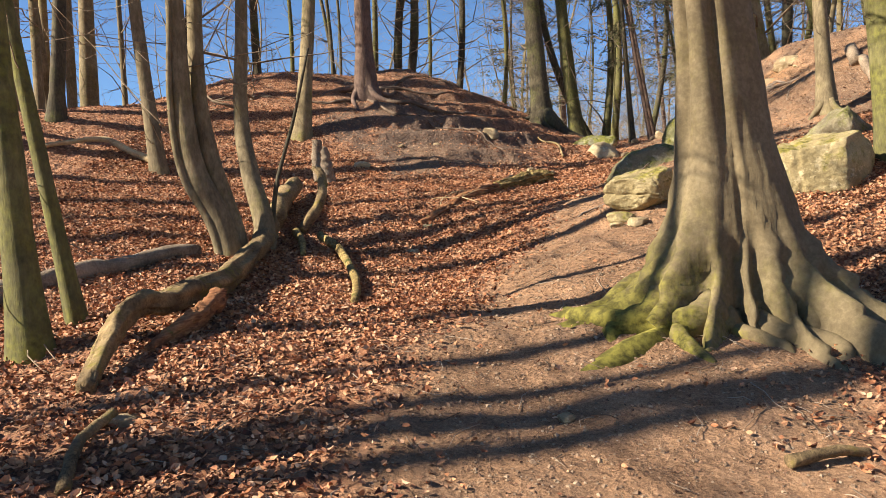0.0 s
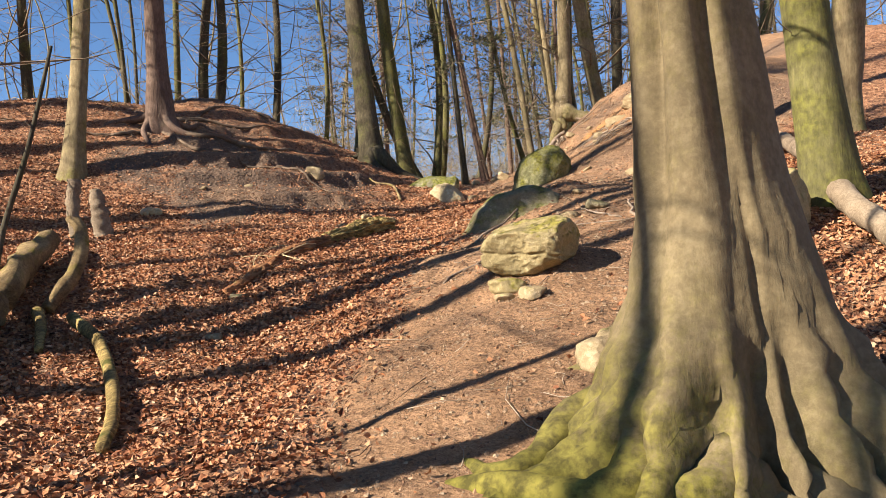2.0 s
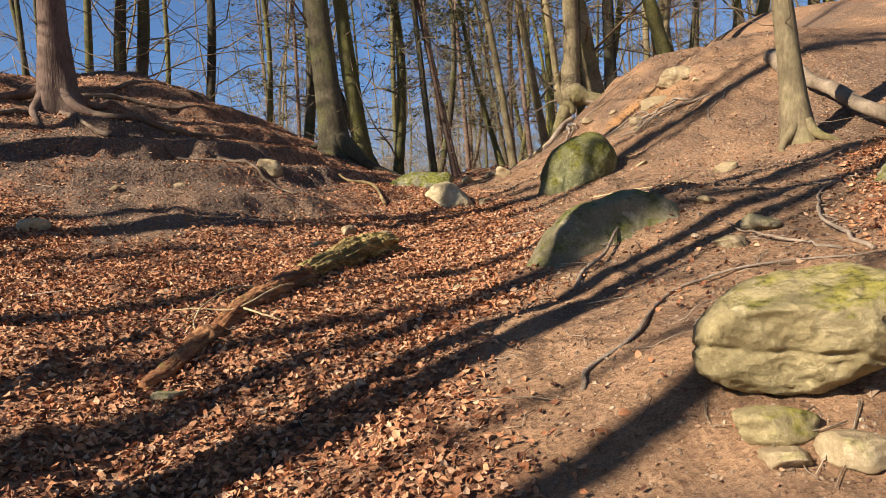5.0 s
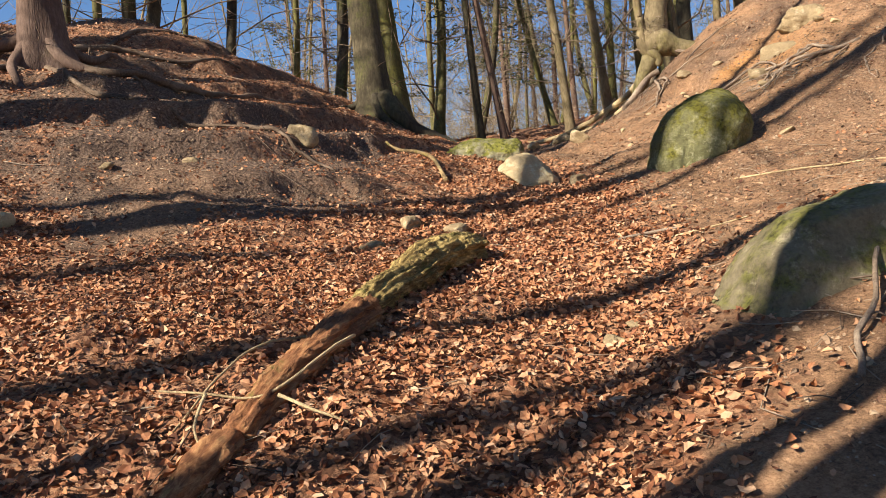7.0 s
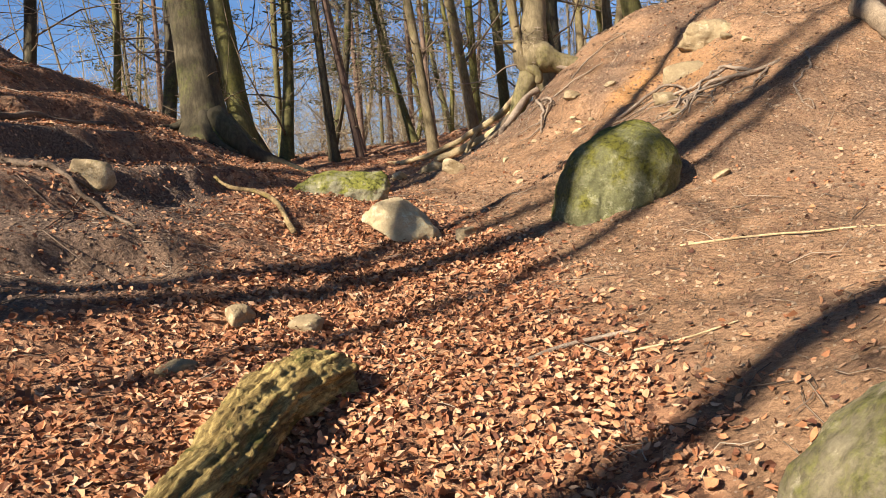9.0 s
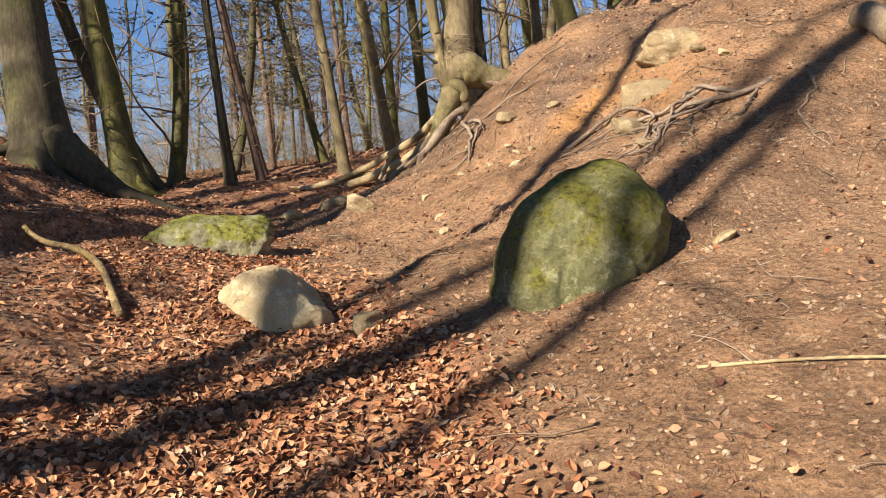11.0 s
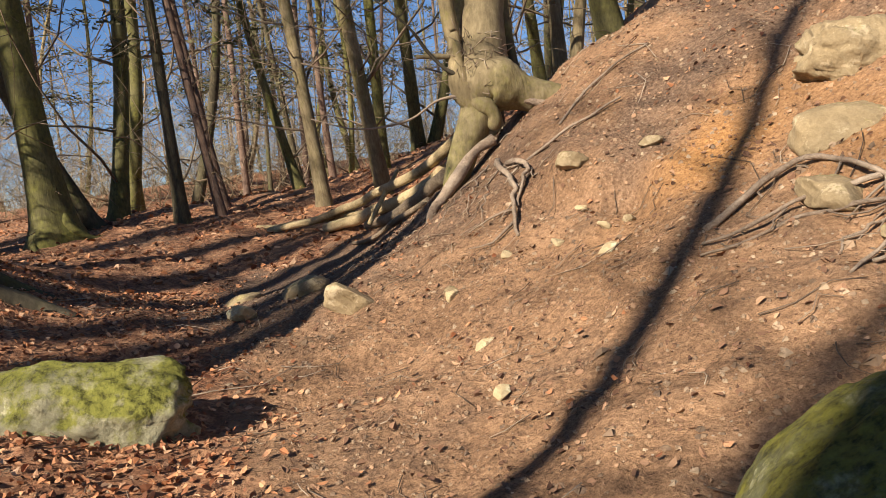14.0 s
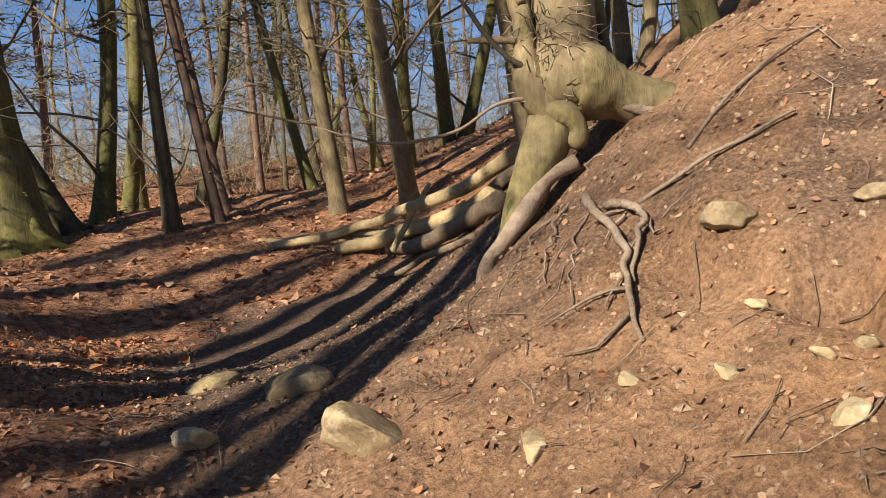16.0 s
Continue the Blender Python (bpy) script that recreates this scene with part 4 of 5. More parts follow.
log("dead_branch", [(-1.75, 9.5, 0.04), (-1.58, 8.9, 0.06), (-1.50, 8.5, 0.0)], 0.05, 0.03, M_LOGYELLOW, "short forked yellow-barked dead branch", "branch", rough=0.15, sides=12)
log("dead_branch", [(-1.70, 9.6, 0.0), (-1.52, 9.9, 0.25), (-1.50, 10.1, 0.50), (-1.60, 10.2, 0.62)], 0.065, 0.055, M_LOGMOSS, "mossy upright stub of a dead branch", "branch", rough=0.15, sides=12)
log("dead_branch", [(-1.55, 10.15, 0.5), (-1.58, 10.2, 0.75), (-1.56, 10.25, 1.0)], 0.05, 0.06, M_LOGBROWN, "jagged upright snag of a dead branch", "branch", rough=0.3, sides=12, lift=0.0)
log("dead_branch", [(-1.58, 3.72, 0.03), (-1.60, 3.4, 0.03), (-1.51, 3.05, 0.0)], 0.022, 0.03, M_LOGMOSS, "short mossy branch beside the path", "branch", rough=0.15, sides=10)
log("dead_branch", [(1.45, 3.42, 0.02), (1.69, 3.49, 0.03), (1.85, 3.52, 0.0)], 0.03, 0.02, M_LOGMOSS, "short broken branch among leaves", "branch", rough=0.15, sides=10)
for pts in (((0.62, 11.34), (0.32, 11.15, 0.06), (0.09, 10.88, 0.05), (-0.1, 10.6)), ((0.63, 11.05, 0.08), (0.52, 10.86, 0.10), (0.35, 10.68, 0.08), (0.2, 10.61, 0.06), (0.02, 10.69, 0.07), (-0.15, 10.87, 0.04)), ((0.02, 10.69, 0.07), (-0.02, 10.55, 0.04), (0.0, 10.45)), ((0.27, 10.58, 0.07), (0.39, 10.46, 0.05), (0.5, 10.42)), ((2.76, 12.16), (2.92, 11.97, 0.01), (3.2, 11.85))):
    log("dry_stick", list(pts), 0.007, 0.004, M_LOGPALE, "thin pale forked twig lying on leaves", "stick", sides=6, lift=0.01)
log("tree_stump", [(-1.82, 12.9, -0.1), (-1.85, 12.95, 0.25), (-1.9, 13.0, 0.55)], 0.13, 0.07, M_LOGBROWN, "jagged rotting stump among dead leaves", "stump", rough=0.3, lift=0.0)
log("fallen_log", [(-3.9, 5.8), (-3.3, 6.7), (-2.95, 7.4), (-2.5, 8.1)], 0.10, 0.07, M_LOGBROWN, "grey-brown log half sunk in leaves", rough=0.15)
log("pale_branch", [(-6.3, 12.7, 0.05), (-5.6, 13.2, 0.18), (-5.1, 13.1, 0.12), (-4.5, 12.9, 0.05)], 0.035, 0.06, M_LOGPALE, "pale barkless branch on the slope", "branch", rough=0.12, sides=8)
log("fallen_log", [(7.25, 13.7, 0.08), (6.85, 12.5, 0.12), (6.3, 11.0, 0.12), (5.6, 9.6, 0.1), (5.1, 8.9, 0.08)], 0.075, 0.085, M_LOGBROWN, "tan fallen log with rings of missing bark", rough=0.12, n=30, sides=14)
log("fallen_log", [(4.75, 8.2, 0.05), (4.4, 7.6, 0.08), (4.2, 6.9, 0.05)], 0.10, 0.09, M_LOGBROWN, "short tan log beside the square boulder", rough=0.12, sides=14)
log("log_end", [(7.3, 14.2, 0.02), (7.15, 13.75, 0.03)], 0.1, 0.1, M_LOGBROWN, "short end of a sawn log", rough=0.1)
log("forked_stick", [(2.05, 16.7, 0.02), (2.25, 16.3, 0.05), (2.34, 15.9, 0.04), (2.36, 15.4, 0.0)], 0.018, 0.024, M_LOGMOSS, "bent mossy stick on leaves", "stick", rough=0.1, sides=8)
log("dry_stick", [(2.4, 12.36), (2.67, 12.38, 0.015), (3.0, 12.25)], 0.014, 0.01, M_ROOT, "thin dry stick lying on the path", "stick", sides=6)
log("dry_stick", [(3.85, 12.87), (4.1, 12.5, 0.01), (4.4, 12.0)], 0.007, 0.006, M_LOGPALE, "thin pale stick lying on the bank", "stick", sides=6)
log("bank_stick", [(6.05, 17.2, 0.0), (6.2, 17.0, 0.03), (6.32, 16.87, 0.02), (6.45, 16.75, 0.03)], 0.010, 0.007, M_ROOT, "dry branch lying on the bank", "stick", sides=7)
log("bank_stick", [(6.3, 17.15, 0.0), (6.6, 17.1, 0.03), (6.95, 16.95, 0.02)], 0.010, 0.006, M_ROOT, "long grey branch lying up the bank", "stick", sides=7)

# the heap of logs at the foot of the gnarled tree
for pts, r0, r1, m, lab in (
        (((6.60, 18.7, 0.24), (6.89, 20.4, 0.36), (6.84, 21.9, 0.14), (6.5, 22.9, 0.0)), 0.065, 0.055, M_LOGPALE, "yellow barkless log leaning on the heap"),
        (((6.75, 19.2, 0.12), (6.93, 20.5, 0.16), (6.75, 21.75, 0.02)), 0.085, 0.08, M_LOGPALE, "thick tan log in the heap"),
        (((6.58, 18.9, 0.03), (6.75, 19.8, 0.08), (6.9, 21.0, 0.0)), 0.09, 0.075, M_LOGBROWN, "dark brown log in the heap"),
        (((6.9, 19.0, 0.16), (7.1, 20.1, 0.14), (7.2, 21.2, 0.0)), 0.07, 0.05, M_LOGBROWN, "weathered log in the heap"),
        (((6.95, 21.0, 0.16), (6.9, 22.4, 0.08), (6.5, 23.3, 0.0)), 0.045, 0.035, M_LOGPALE, "pale pole at the end of the heap"),
        (((6.7, 20.6, 0.1), (6.85, 20.5, 0.32), (6.98, 20.4, 0.5)), 0.035, 0.025, M_LOGPALE, "short broken limb standing in the heap"),
        (((6.3, 18.8, 0.0), (6.4, 19.6, 0.05), (6.5, 20.6, 0.0)), 0.035, 0.025, M_LOGBROWN, "thin branch in the heap")):
    log("heap_log", list(pts), r0 * 0.8, r1 * 0.75, m, lab, rough=0.1, sides=12)["group"] = "logs of the heap"


def bare_roots(label, x, y, strands, material=M_ROOT):
    """Roots that creep over the ground, washed bare."""
    z = float(ground(x, y))
    e = thing("bare_roots", x, y, z, label, "root")
    for r, pts in strands:
        r = r * 0.72
        p = along(pts, r * 0.4, 30) - np.array([x, y, z])
        p += np.array([[noise.noise((k * 0.35, s, x)) * 0.035 for s in (1.5, 4.5, 7.5)] for k in range(30)]) * np.array([1, 1, 0.5])
        part("root", tubes_mesh("root", [tube(p, np.linspace(r, r * 0.35, 30), 7, 0.25)], material), e)
        fine = []
        for k in range(5, 28, 4):
            a = RNG.uniform(0, 6.283)
            q, s = limb(p[k], (math.cos(a), math.sin(a), -0.25), 0.10 + 0.22 * RNG.random(), r * 0.4, RNG, -0.05, 0.8, 5)
            for c in q:
                c[2] = min(c[2], float(ground(x + c[0], y + c[1])) - z + 0.03)
            fine.append(tube(q, s, 4))
        tagged(part("root_fringe", tubes_mesh("root_fringe", fine, material), e), kind="stuff")


bare_roots("twisted bare tree roots on the soil bank", 6.2, 14.8, (
    (0.024, ((6.3, 14.46), (6.18, 14.75, 0.04), (5.97, 14.76, 0.05), (5.57, 14.54))),
    (0.024, ((5.59, 15.5), (5.87, 15.38, 0.03), (5.98, 15.19, 0.04), (5.84, 14.87, 0.05), (5.57, 14.7, 0.03), (5.33, 14.73))),
    (0.024, ((6.3, 14.75), (6.05, 14.75, 0.03), (5.85, 14.95, 0.04), (5.68, 15.2, 0.02), (5.5, 15.45))),
    (0.028, ((6.45, 14.35), (6.15, 14.5, 0.03), (5.95, 14.75, 0.03), (5.78, 14.72, 0.02), (5.6, 14.6, 0.02), (5.42, 14.7))),
    (0.02, ((6.2, 14.6), (5.95, 14.6, 0.03), (5.72, 14.9, 0.03), (5.6, 15.15), (5.42, 15.4))),
    (0.016, ((5.85, 14.72), (5.7, 14.72, 0.02), (5.6, 14.62), (5.45, 14.55))),
    (0.018, ((6.4, 14.4), (6.1, 14.3, 0.02), (5.9, 14.35), (5.7, 14.25))),
    (0.02, ((6.6, 14.2), (6.4, 14.0, 0.02), (6.1, 13.9), (5.9, 13.6))),
    (0.014, ((5.8, 14.8), (5.7, 14.78, 0.02), (5.55, 14.85), (5.4, 14.8))),
    (0.013, ((6.0, 14.65), (5.8, 14.5, 0.02), (5.65, 14.4), (5.5, 14.35)))))
bare_roots("bare roots hanging down the eroded bank", 5.95, 17.3, (
    (0.036, ((6.12, 17.6), (5.98, 17.4, 0.05), (5.83, 17.1, 0.07), (5.71, 16.93, 0.05), (5.55, 16.72))),
    (0.03, ((6.0, 17.35, 0.04), (5.95, 17.1, 0.06), (5.75, 16.95, 0.02))),
    (0.012, ((6.15, 17.75), (5.9, 17.6, 0.03), (5.7, 17.4))),
    (0.010, ((6.1, 17.8), (5.85, 17.75, 0.03), (5.6, 17.6))),
    (0.009, ((6.05, 17.5), (5.8, 17.35, 0.02), (5.6, 17.1)))))
bare_roots("long exposed roots across the trodden slope", 2.6, 9.3, (
    (0.018, ((1.45, 8.6), (1.65, 8.8), (1.95, 8.9, 0.01), (2.3, 9.2), (2.65, 9.15, 0.02), (2.95, 9.0), (3.3, 8.8))),
    (0.018, ((2.05, 9.8), (2.5, 10.2, 0.05), (2.9, 10.5, 0.05), (3.3, 10.8, 0.02), (4.0, 11.3))),
    (0.02, ((3.3, 8.9), (3.5, 9.4, 0.03), (3.9, 9.9, 0.02), (4.4, 10.2))),
    (0.014, ((3.2, 9.0), (3.1, 9.5, 0.03), (3.25, 10.0)))))
bare_roots("wide roots like steps across the top of the mound", -0.8, 17.6, (
    (0.07, ((-1.5, 17.9), (-0.9, 18.3, 0.02), (-0.2, 18.4, 0.03), (0.6, 18.8))),
    (0.08, ((-1.4, 17.3), (-0.8, 17.0, 0.03), (0.0, 17.2, 0.04), (0.8, 17.8), (1.4, 18.2))),
    (0.05, ((-1.5, 17.2), (-1.0, 16.4, 0.02), (-0.2, 16.1), (0.5, 15.8))),
    (0.05, ((-1.3, 18.2), (-0.6, 19.3, 0.02), (0.4, 19.6))),
    (0.04, ((0.4, 16.0), (0.9, 15.6, 0.03), (1.2, 15.0))),
    (0.06, ((-1.7, 17.2), (-2.2, 16.8, 0.02), (-2.9, 16.9)))), M_SOILROOT)

# ---- the wood beyond ----
BARE = "bare leafless tree in the wood beyond"


def stock(seed, r, material, bow, low, count, reach):
    """One tree of the wood, set aside to be copied."""
    return tree(0, 0, r, 20, (0, 0), material, BARE, seed, 0.45, bow, low, count, 12, reach, z=0.0, group="trees of the wood", twigs=3)


STOCK = [stock(101, 0.16, M_GREEN, 0.35, 0.15, 32, 3.0), stock(102, 0.16, M_DARK, 0.3, 0.2, 30, 3.0), stock(103, 0.16, M_BEECH, 0.3, 0.15, 34, 3.2),
         stock(104, 0.16, M_GREEN, 0.25, 0.18, 36, 2.6), stock(105, 0.16, M_DARK, 0.45, 0.14, 32, 3.2), stock(106, 0.16, M_PINE, 0.25, 0.14, 32, 2.2), stock(107, 0.16, M_BEECH, 0.5, 0.12, 36, 3.0), stock(108, 0.16, M_BEECH, 0.02, 0.45, 30, 2.8)]


def conifer_needles(e, rng, low, high, reach, pads):
    """Flat pads of needles at the ends of a conifer's boughs."""
    v, f = [], []
    for _ in range(pads):
        h = rng.uniform(low, high)
        a, d = rng.random() * 6.28, reach * (0.2 + 0.8 * rng.random()) * (1.25 - h / 22)
        c = np.array([math.cos(a) * d, math.sin(a) * d, h - 0.12 * d])
        for _ in range(42):
            p = c + rng.normal(0, 1, 3) * (0.42, 0.42, 0.07)
            q = p + rng.normal(0, 0.16, 3) * (1, 1, 0.5)
            w = np.cross(q - p, rng.normal(0, 1, 3))
            w *= 0.026 / (np.linalg.norm(w) + 1e-6)
            i = len(v)
            v += [p - w, p + w, q + w * 0.3, q - w * 0.3]
            f.append((i, i + 1, i + 2, i + 3))
    part("foliage", mesh("foliage", v, f, M_NEEDLE, False), e, "sparse dull green needles")


conifer_needles(STOCK[5], np.random.default_rng(5), 3.0, 16.0, 2.6, 60)
_used = set()


def plant(x, y, r, kind, lean=(0.0, 0.0), turn=None, height=None):
    """Sets a tree of the stock at a place, at its thickness, with its lean (x, y per metre)."""
    src = STOCK[kind]
    s = r / 0.16
    h = (height or (17 + 5 * RNG.random())) / 20
    turn = RNG.random() * 6.28 if turn is None else turn
    tilt = Vector((0, 0, 1)).rotation_difference(Vector((lean[0], lean[1], 1.0))).to_matrix().to_4x4()
    m = Matrix.Translation((x, y, float(ground(x, y)) - 0.05)) @ tilt @ Matrix.Rotation(turn, 4, "Z")
    if kind not in _used:
        _used.add(kind)
        src.matrix_basis = m @ Matrix.Diagonal((s, s, h, 1))
        return src
    return copy_thing(src, m @ Matrix.Diagonal((s / src.scale[0], s / src.scale[1], h / src.scale[2], 1)))


# trees that can be told apart: place, radius, stock, lean
MOUND_TREES = ((-4.0, 29.4, 0.08, 1, 0.03), (-3.3, 27.4, 0.10, 4, -0.10), (-2.2, 27.6, 0.14, 3, 0.05), (-1.4, 24.6, 0.18, 1, -0.01), (-1.1, 25.2, 0.18, 1, 0.05), (-0.7, 29.7, 0.10, 0, 0.04), (0.3, 25.7, 0.14, 1, 0.00), (1.9, 27.6, 0.10, 0, -0.03), (2.7, 25.5, 0.17, 1, 0.01), (-5.1, 23.5, 0.17, 1, 0.05), (-5.1, 26.5, 0.10, 0, 0.01), (-3.6, 26.8, 0.10, 4, 0.01), (-2.8, 25.9, 0.11, 1, 0.06), (-8.7, 22.4, 0.10, 2, -0.01), (-6.9, 20.9, 0.13, 4, -0.02))
SADDLE_TREES = ((6.6, 31.6, 0.17, 0, -0.05), (7.6, 34.4, 0.13, 0, 0.05), (7.8, 31.3, 0.14, 1, 0.08), (11.2, 39.7, 0.11, 5, -0.08), (14.0, 35.4, 0.10, 0, -0.09), (11.7, 27.5, 0.15, 0, -0.07), (11.9, 27.4, 0.13, 0, 0.08), (12.2, 37.2, 0.08, 1, 0.08))
BANK_TREES = ((14.9, 42.6, 0.12, 5, -0.00), (13.7, 43.1, 0.11, 5, 0.06), (15.9, 37.7, 0.15, 0, -0.08), (6.3, 40.7, 0.15, 5, -0.03), (15.8, 40.0, 0.14, 0, -0.01), (10.1, 21.0, 0.08, 2, 0.12), (10.7, 21.9, 0.11, 2, -0.06), (9.8, 19.9, 0.16, 0, -0.06), (14.1, 24.1, 0.07, 0, 0.08), (14.7, 23.3, 0.08, 2, 0.03), (14.6, 26.5, 0.08, 1, 0.09), (17.0, 26.9, 0.12, 1, 0.08), (8.9, 21.3, 0.22, 2, -0.09), (9.6, 22.1, 0.18, 1, 0.10))
UPPER_TREES = ((13.0, 25.8, 0.12, 2, 0.06), (14.8, 27.0, 0.15, 0, -0.02), (13.7, 22.9, 0.18, 0, 0.15), (17.6, 30.0, 0.13, 1, 0.06), (15.8, 24.6, 0.17, 1, -0.03), (16.5, 23.1, 0.19, 2, 0.02), (17.3, 22.3, 0.17, 0, 0.01))
for x, y, r, k, lean in MOUND_TREES + SADDLE_TREES + BANK_TREES + UPPER_TREES:
    plant(x, y, r * 1.05, k, (lean * 0.9, -lean * 0.4))

for x, y, r, k, lean in ((5.05, 25.9, 0.17, 1, -0.19), (5.3, 26.2, 0.15, 0, -0.10), (5.9, 24.5, 0.10, 4, 0.0), (6.5, 24.7, 0.075, 5, -0.17), (6.75, 25.2, 0.08, 5, -0.13), (7.8, 24.0, 0.115, 2, -0.15), (8.5, 23.4, 0.125, 2, -0.12), (8.2, 25.6, 0.09, 0, -0.10), (9.4, 25.0, 0.11, 3, -0.05)):
    plant(x, y, r, k, (lean * 0.83, -lean * 0.56))

# the rest of the wood, thinner with distance
for _ in range(125):
    a = radians(RNG.uniform(-30, 62))
    d = RNG.uniform(30, 80)
    x, y = 1.0 + d * math.sin(a), 8.0 + d * math.cos(a)
    if x < 2 and y < 30 or (x < 4 and RNG.random() < 0.55):
        continue
    plant(x, y, RNG.uniform(0.06, 0.14), int(RNG.choice([0, 0, 2, 3, 4, 5, 5, 6, 6])), (RNG.normal(0, 0.05), RNG.normal(0, 0.04)))
# unseen trees to the west of the path, added so that their shadows lie across it
for x, y, r, lean in ((-9.0, 0.77, 0.13, 0.22), (-11.0, 0.1, 0.14, 0.12), (-10.0, -0.19, 0.13, 0.22), (-8.5, 0.75, 0.12, 0.13), (-10.0, -0.78, 0.16, 0.22), (-9.0, 6.27, 0.22, -0.10), (-10.0, 7.74, 0.07, -0.22), (-9.0, 9.46, 0.15, -0.22), (-9.0, 10.23, 0.21, -0.21), (-11.0, 6.69, 0.2, 0.03), (-9.0, 11.06, 0.13, -0.07), (-10.0, 13.11, 0.13, -0.22), (-8.0, 12.71, 0.26, -0.21), (-10.0, 21.27, 0.18, -0.22)):
    plant(x, y, r, 7, (0.0, lean))
# more unseen trunks, made thick to shade the valley floor
for x, y, r in ((-9.5, 14.6, 0.26), (-12.0, 15.0, 0.28), (-9.0, 16.9, 0.30), (-11.0, 17.6, 0.26), (-10.0, 18.8, 0.32), (-12.0, 19.8, 0.32), (-9.5, 21.8, 0.32), (-11.5, 16.2, 0.24), (-13.0, 17.0, 0.26), (-14.0, 19.0, 0.26), (-8.8, 17.8, 0.13), (-12.5, 18.0, 0.16), (-9.3, 20.4, 0.16), (-11.0, 22.6, 0.2), (-13.0, 24.0, 0.24), (-10.5, 24.6, 0.2)):
    plant(x, y, r, 7)


# ---- leaf litter, twigs, pebbles ----
def scatter(count, x0, x1, y0, y1, keep):
    x, y = RNG.uniform(x0, x1, count), RNG.uniform(y0, y1, count)
    k = RNG.random(count) < keep(x, y)
    return x[k], y[k]


def frames_on_ground(x, y, tilt):
    """Two axes in the ground's plane and a tilted normal, for each place."""
    e = 0.05
    z = ground(x, y)
    sx, sy = (ground(x + e, y) - z) / e, (ground(x, y + e) - z) / e
    nrm = np.stack([-sx, -sy, np.ones_like(x)], -1) + RNG.normal(0, tilt, (len(x), 3))
    nrm /= np.linalg.norm(nrm, axis=1)[:, None]
    a = RNG.uniform(0, 6.283, len(x))
    t = np.stack([np.cos(a), np.sin(a), np.zeros_like(a)], -1)
    t -= (t * nrm).sum(1)[:, None] * nrm
    t /= np.linalg.norm(t, axis=1)[:, None]
    return z, t, np.cross(nrm, t), nrm


def dead_leaves(name, x, y, size, lift, label, material=M_LEAF, fine=False):
    """Curled dry leaves. fine: with a midrib and wavy margins."""
    z, t, s, nrm = frames_on_ground(x, y, 0.5)
    n = len(x)
    ln = (size * RNG.uniform(0.6, 1.35, n))[:, None]
    wd = ln * RNG.uniform(0.2, 0.40, n)[:, None]
    fold = ln * RNG.uniform(-0.12, 0.34, n)[:, None]
    curl = ln * RNG.uniform(-0.15, 0.36, n)[:, None]
    c = np.stack([x, y, z + lift * (0.4 + RNG.random(n))], -1)
    if fine:
        rows = []
        for u, w in ((-0.5, 0.06), (-0.2, 0.85), (0.18, 0.95), (0.5, 0.08)):
            mid = c + t * ln * u + nrm * curl * (2 * u) ** 2
            for side in (-1, 0, 1):
                wave = RNG.uniform(0.65, 1.2, (n, 1)) * w
                rows.append(mid + s * wd * side * wave + nrm * abs(side) * w * (fold + ln * RNG.normal(0, 0.07, (n, 1))))
        v = np.stack(rows, 1).reshape(-1, 3)
        i = np.arange(n)[:, None] * 12
        f = np.concatenate([i + np.array([3 * r + q, 3 * r + q + 1, 3 * r + q + 4, 3 * r + q + 3]) for r in range(3) for q in range(2)])
    else:
        v = np.stack([c - t * ln * 0.5 + nrm * curl, c - t * ln * 0.12 + s * wd + nrm * fold, c + t * ln * 0.22 + s * wd * 0.85 + nrm * fold,
                      c + t * ln * 0.5 + nrm * curl, c + t * ln * 0.22 - s * wd * 0.85 + nrm * fold, c - t * ln * 0.12 - s * wd + nrm * fold], 1).reshape(-1, 3)
        i = np.arange(n)[:, None] * 6
        f = np.concatenate([i + np.array([0, 3, 2, 1]), i + np.array([0, 5, 4, 3])])
    tagged(new(name, mesh(name, v, f, material, False)), label, "leaves", kind="stuff")


def _thick(x, y):
    return litter(x, y) ** 1.3


_x, _y = scatter(230000, -5.5, 6.5, 1.2, 16.5, lambda x, y: litter(x, y) ** 2.2 * np.where(y < 14.5, 0.9, 0.4) + 0.002)
dead_leaves("leaf_litter", _x, _y, 0.040, 0.02, "dry copper beech leaves thick on the ground", fine=True)
_x, _y = scatter(330000, -7.5, 8.5, 1.2, 21.0, lambda x, y: _thick(x, y) * 0.6 + 0.005 + 0.06 * np.exp(-((x + 0.3) / 3.0) ** 2 - ((y - 15.8) / 3.2) ** 2))
dead_leaves("leaf_litter", _x, _y, 0.032, 0.012, "smaller dry leaves between the larger ones")
_x, _y = scatter(70000, -2, 9, 1.2, 20.0, lambda x, y: 0.8 - 0.6 * litter(x, y))
dead_leaves("leaf_crumbs", _x, _y, 0.018, 0.003, "broken bits of leaf trodden into the soil", M_CRUMB)
_x, _y = scatter(9000, 2.5, 8.5, 6.0, 19.5, lambda x, y: 0.8 - 0.8 * litter(x, y))
dead_leaves("leaf_crumbs", _x, _y, 0.034, 0.005, "curled scraps of leaf and bark on the bank", M_CRUMB)
_x, _y = scatter(26000, -10, 16, 20.0, 40.0, lambda x, y: litter(x, y) * 0.9)
dead_leaves("leaf_litter", _x, _y, 0.08, 0.015, "dry brown leaves on the woodland floor")


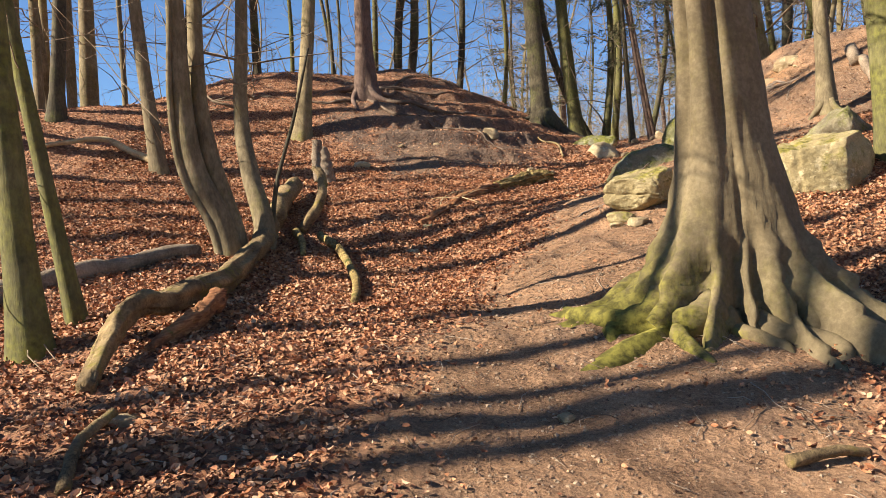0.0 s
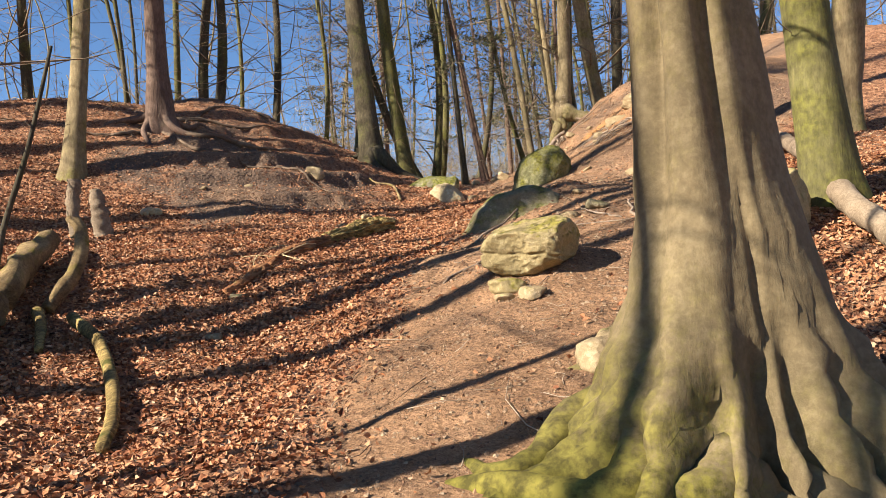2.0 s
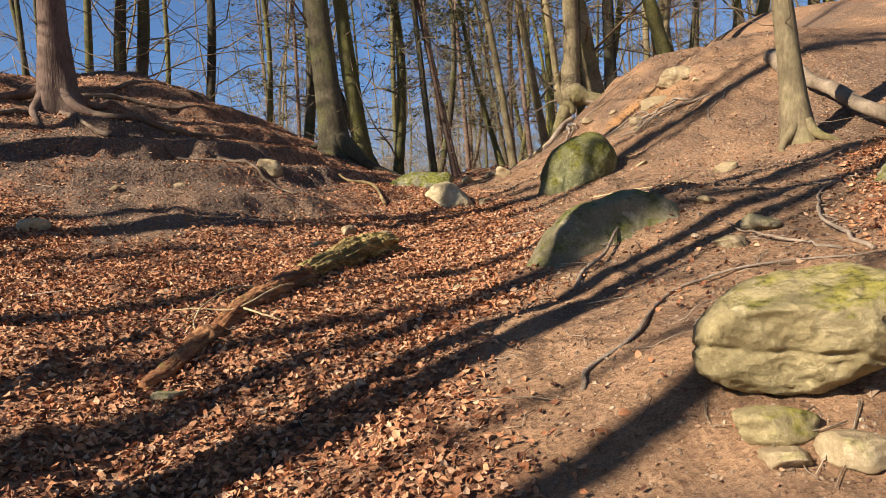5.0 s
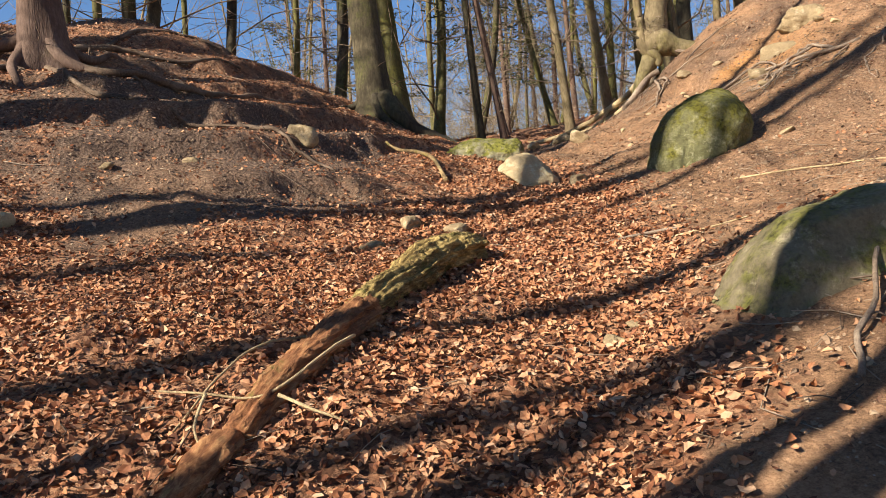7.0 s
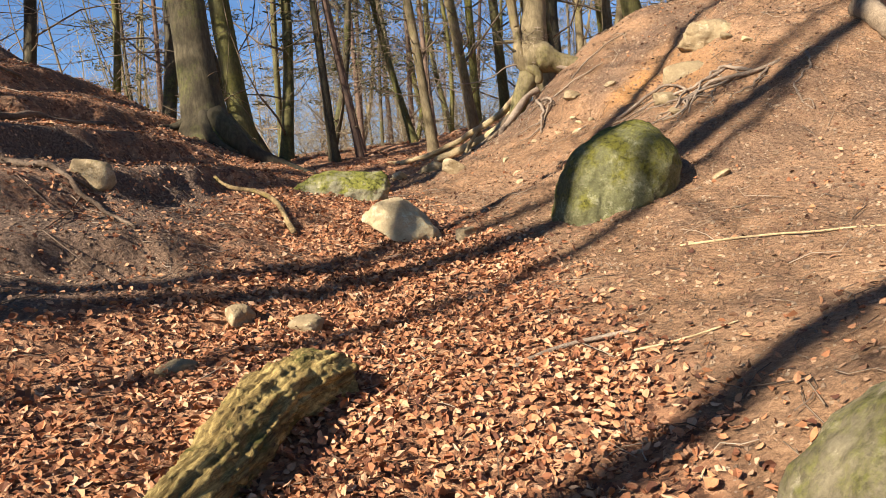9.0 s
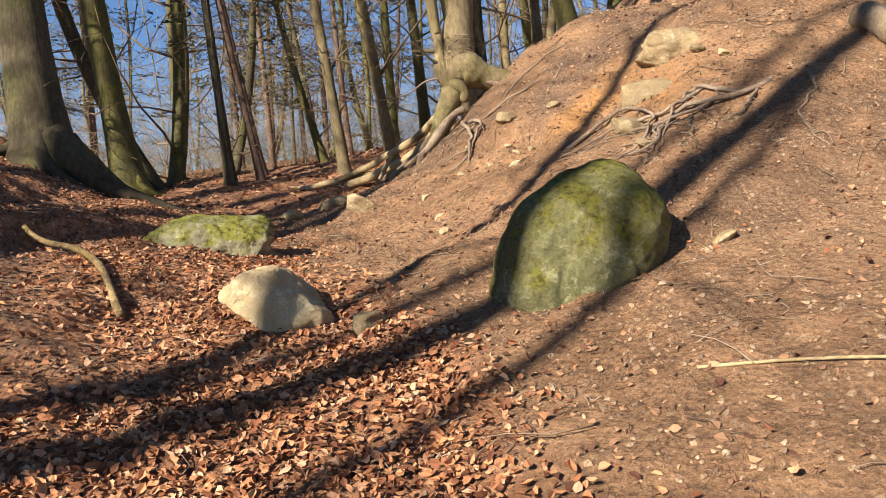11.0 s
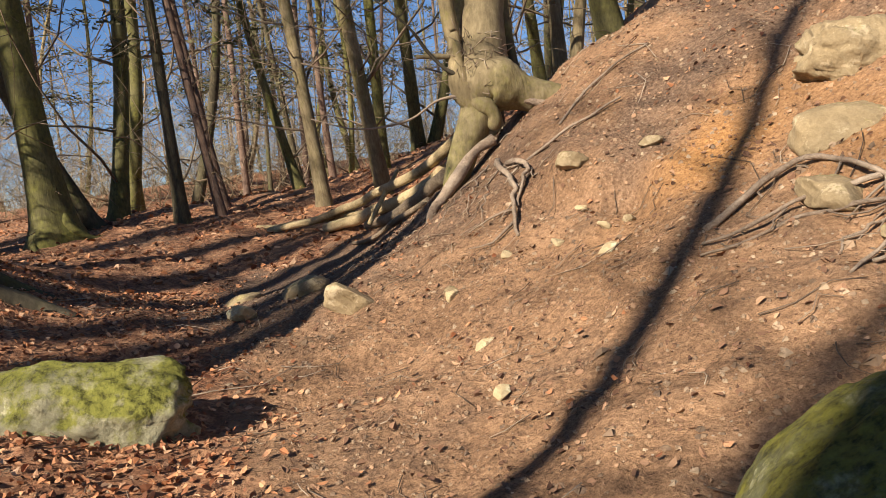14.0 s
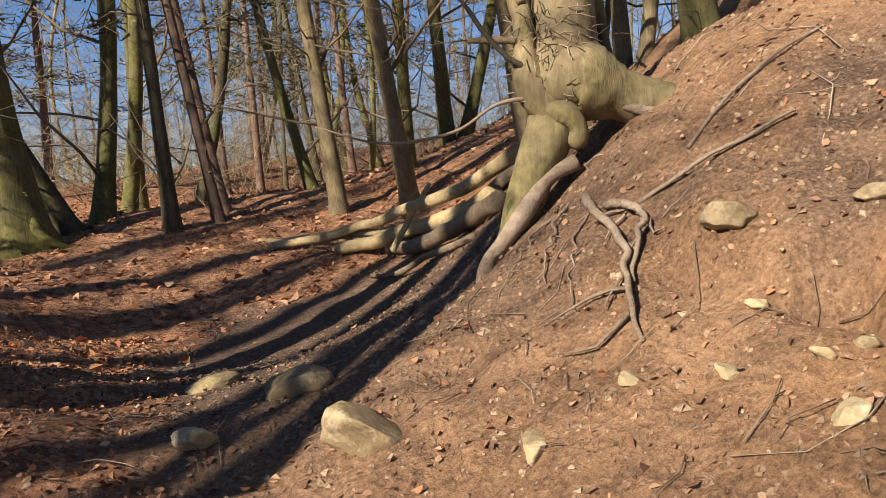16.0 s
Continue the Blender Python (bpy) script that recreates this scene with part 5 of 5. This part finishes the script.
def pebbles(name, x, y, size, label):
    z, t, s, nrm = frames_on_ground(x, y, 0.2)
    n = len(x)
    r = size * np.minimum(2.2, RNG.lognormal(0, 0.45, n))[:, None]
    c = np.stack([x, y, z], -1)
    k = [c + t * r * RNG.uniform(0.7, 1.2, (n, 1)), c + s * r * RNG.uniform(0.6, 1, (n, 1)), c - t * r * RNG.uniform(0.7, 1.2, (n, 1)), c - s * r * RNG.uniform(0.6, 1, (n, 1))]
    top = [c + (t * math.cos(b) + s * math.sin(b)) * r * RNG.uniform(0.3, 0.6, (n, 1)) + nrm * r * RNG.uniform(0.35, 0.7, (n, 1)) for b in (0.6, 2.2, 3.8, 5.3)]
    v = np.stack(k + top, 1).reshape(-1, 3)
    i = np.arange(n)[:, None] * 8
    f = np.concatenate([i + np.array(q) for q in ([0, 1, 5, 4], [1, 2, 6, 5], [2, 3, 7, 6], [3, 0, 4, 7], [4, 5, 6, 7])])
    tagged(new(name, mesh(name, v, f, M_PEBBLE, False)), label, "pebbles", kind="stuff")


_x, _y = scatter(95000, -1.5, 8.5, 1.5, 20.0, lambda x, y: (1 - litter(x, y)) ** 1.5 * 0.55 + 0.02)
pebbles("pebbles", _x, _y, 0.009, "small stones and soil crumbs on the bare slope")
_x, _y = scatter(5200, 2.0, 8.0, 6.0, 19.0, lambda x, y: (1 - litter(x, y)) ** 1.5 * 0.5)
pebbles("pebbles", _x, _y, 0.015, "scattered pale pebbles on the bank")


def fallen_twigs(name, x, y, label, long=0.16, thick=0.0035):
    out = []
    z = ground(x, y)
    for a, b, c in zip(x, y, z):
        h = RNG.uniform(0, 6.283)
        ln = long * RNG.lognormal(0, 0.6)
        p = []
        for u in np.linspace(0, 1, 4):
            px, py = a + math.cos(h) * ln * u, b + math.sin(h) * ln * u
            h += RNG.normal(0, 0.25)
            p.append((px, py, float(ground(px, py)) + 0.006 + 0.02 * RNG.random()))
        out.append(tube(p, np.linspace(thick * (0.6 + ln), thick * 0.5, 4), 3))
    tagged(new(name, tubes_mesh(name, out, M_STICK)), label, "twigs", kind="stuff")


_x, _y = scatter(3400, -5, 8, 1.5, 20, lambda x, y: 0.9)
fallen_twigs("fallen_twigs", _x, _y, "thin fallen twigs strewn over the ground")


def brushwood(name, count, place, label, height, material=M_BRUSH):
    out = []
    for _ in range(count):
        x, y = place()
        z = float(ground(x, y)) - 0.1
        for _ in range(3):
            a = RNG.random() * 6.28
            q, s = limb((x, y, z), (math.cos(a) * 0.5, math.sin(a) * 0.5, 1.0), height * RNG.uniform(0.5, 1.2), 0.012, RNG, 0.1, 0.8, 5)
            out.append(tube(q, s, 3))
            for j in (1, 2, 3):
                b = RNG.random() * 6.28
                w, ws = limb(q[j], (math.cos(b), math.sin(b), 0.5), height * 0.35, 0.007, RNG, 0.1, 0.6, 3)
                out.append(tube(w, ws, 3))
    tagged(new(name, tubes_mesh(name, out, material)), label, "undergrowth", kind="stuff")


def _far_place():
    a, d = radians(RNG.uniform(-28, 58)), RNG.uniform(30, 60)
    return 2 + d * math.sin(a), 8 + d * math.cos(a)


brushwood("undergrowth", 850, _far_place, "bare brown undergrowth behind the trees", 3.2)


def _thicket_place():
    a, d = radians(RNG.uniform(-4, 52)), RNG.uniform(30, 55)
    return 2 + d * math.sin(a), 8 + d * math.cos(a)


brushwood("thicket", 420, _thicket_place, "tall thin brown saplings and twigs between the trunks", 7.5)
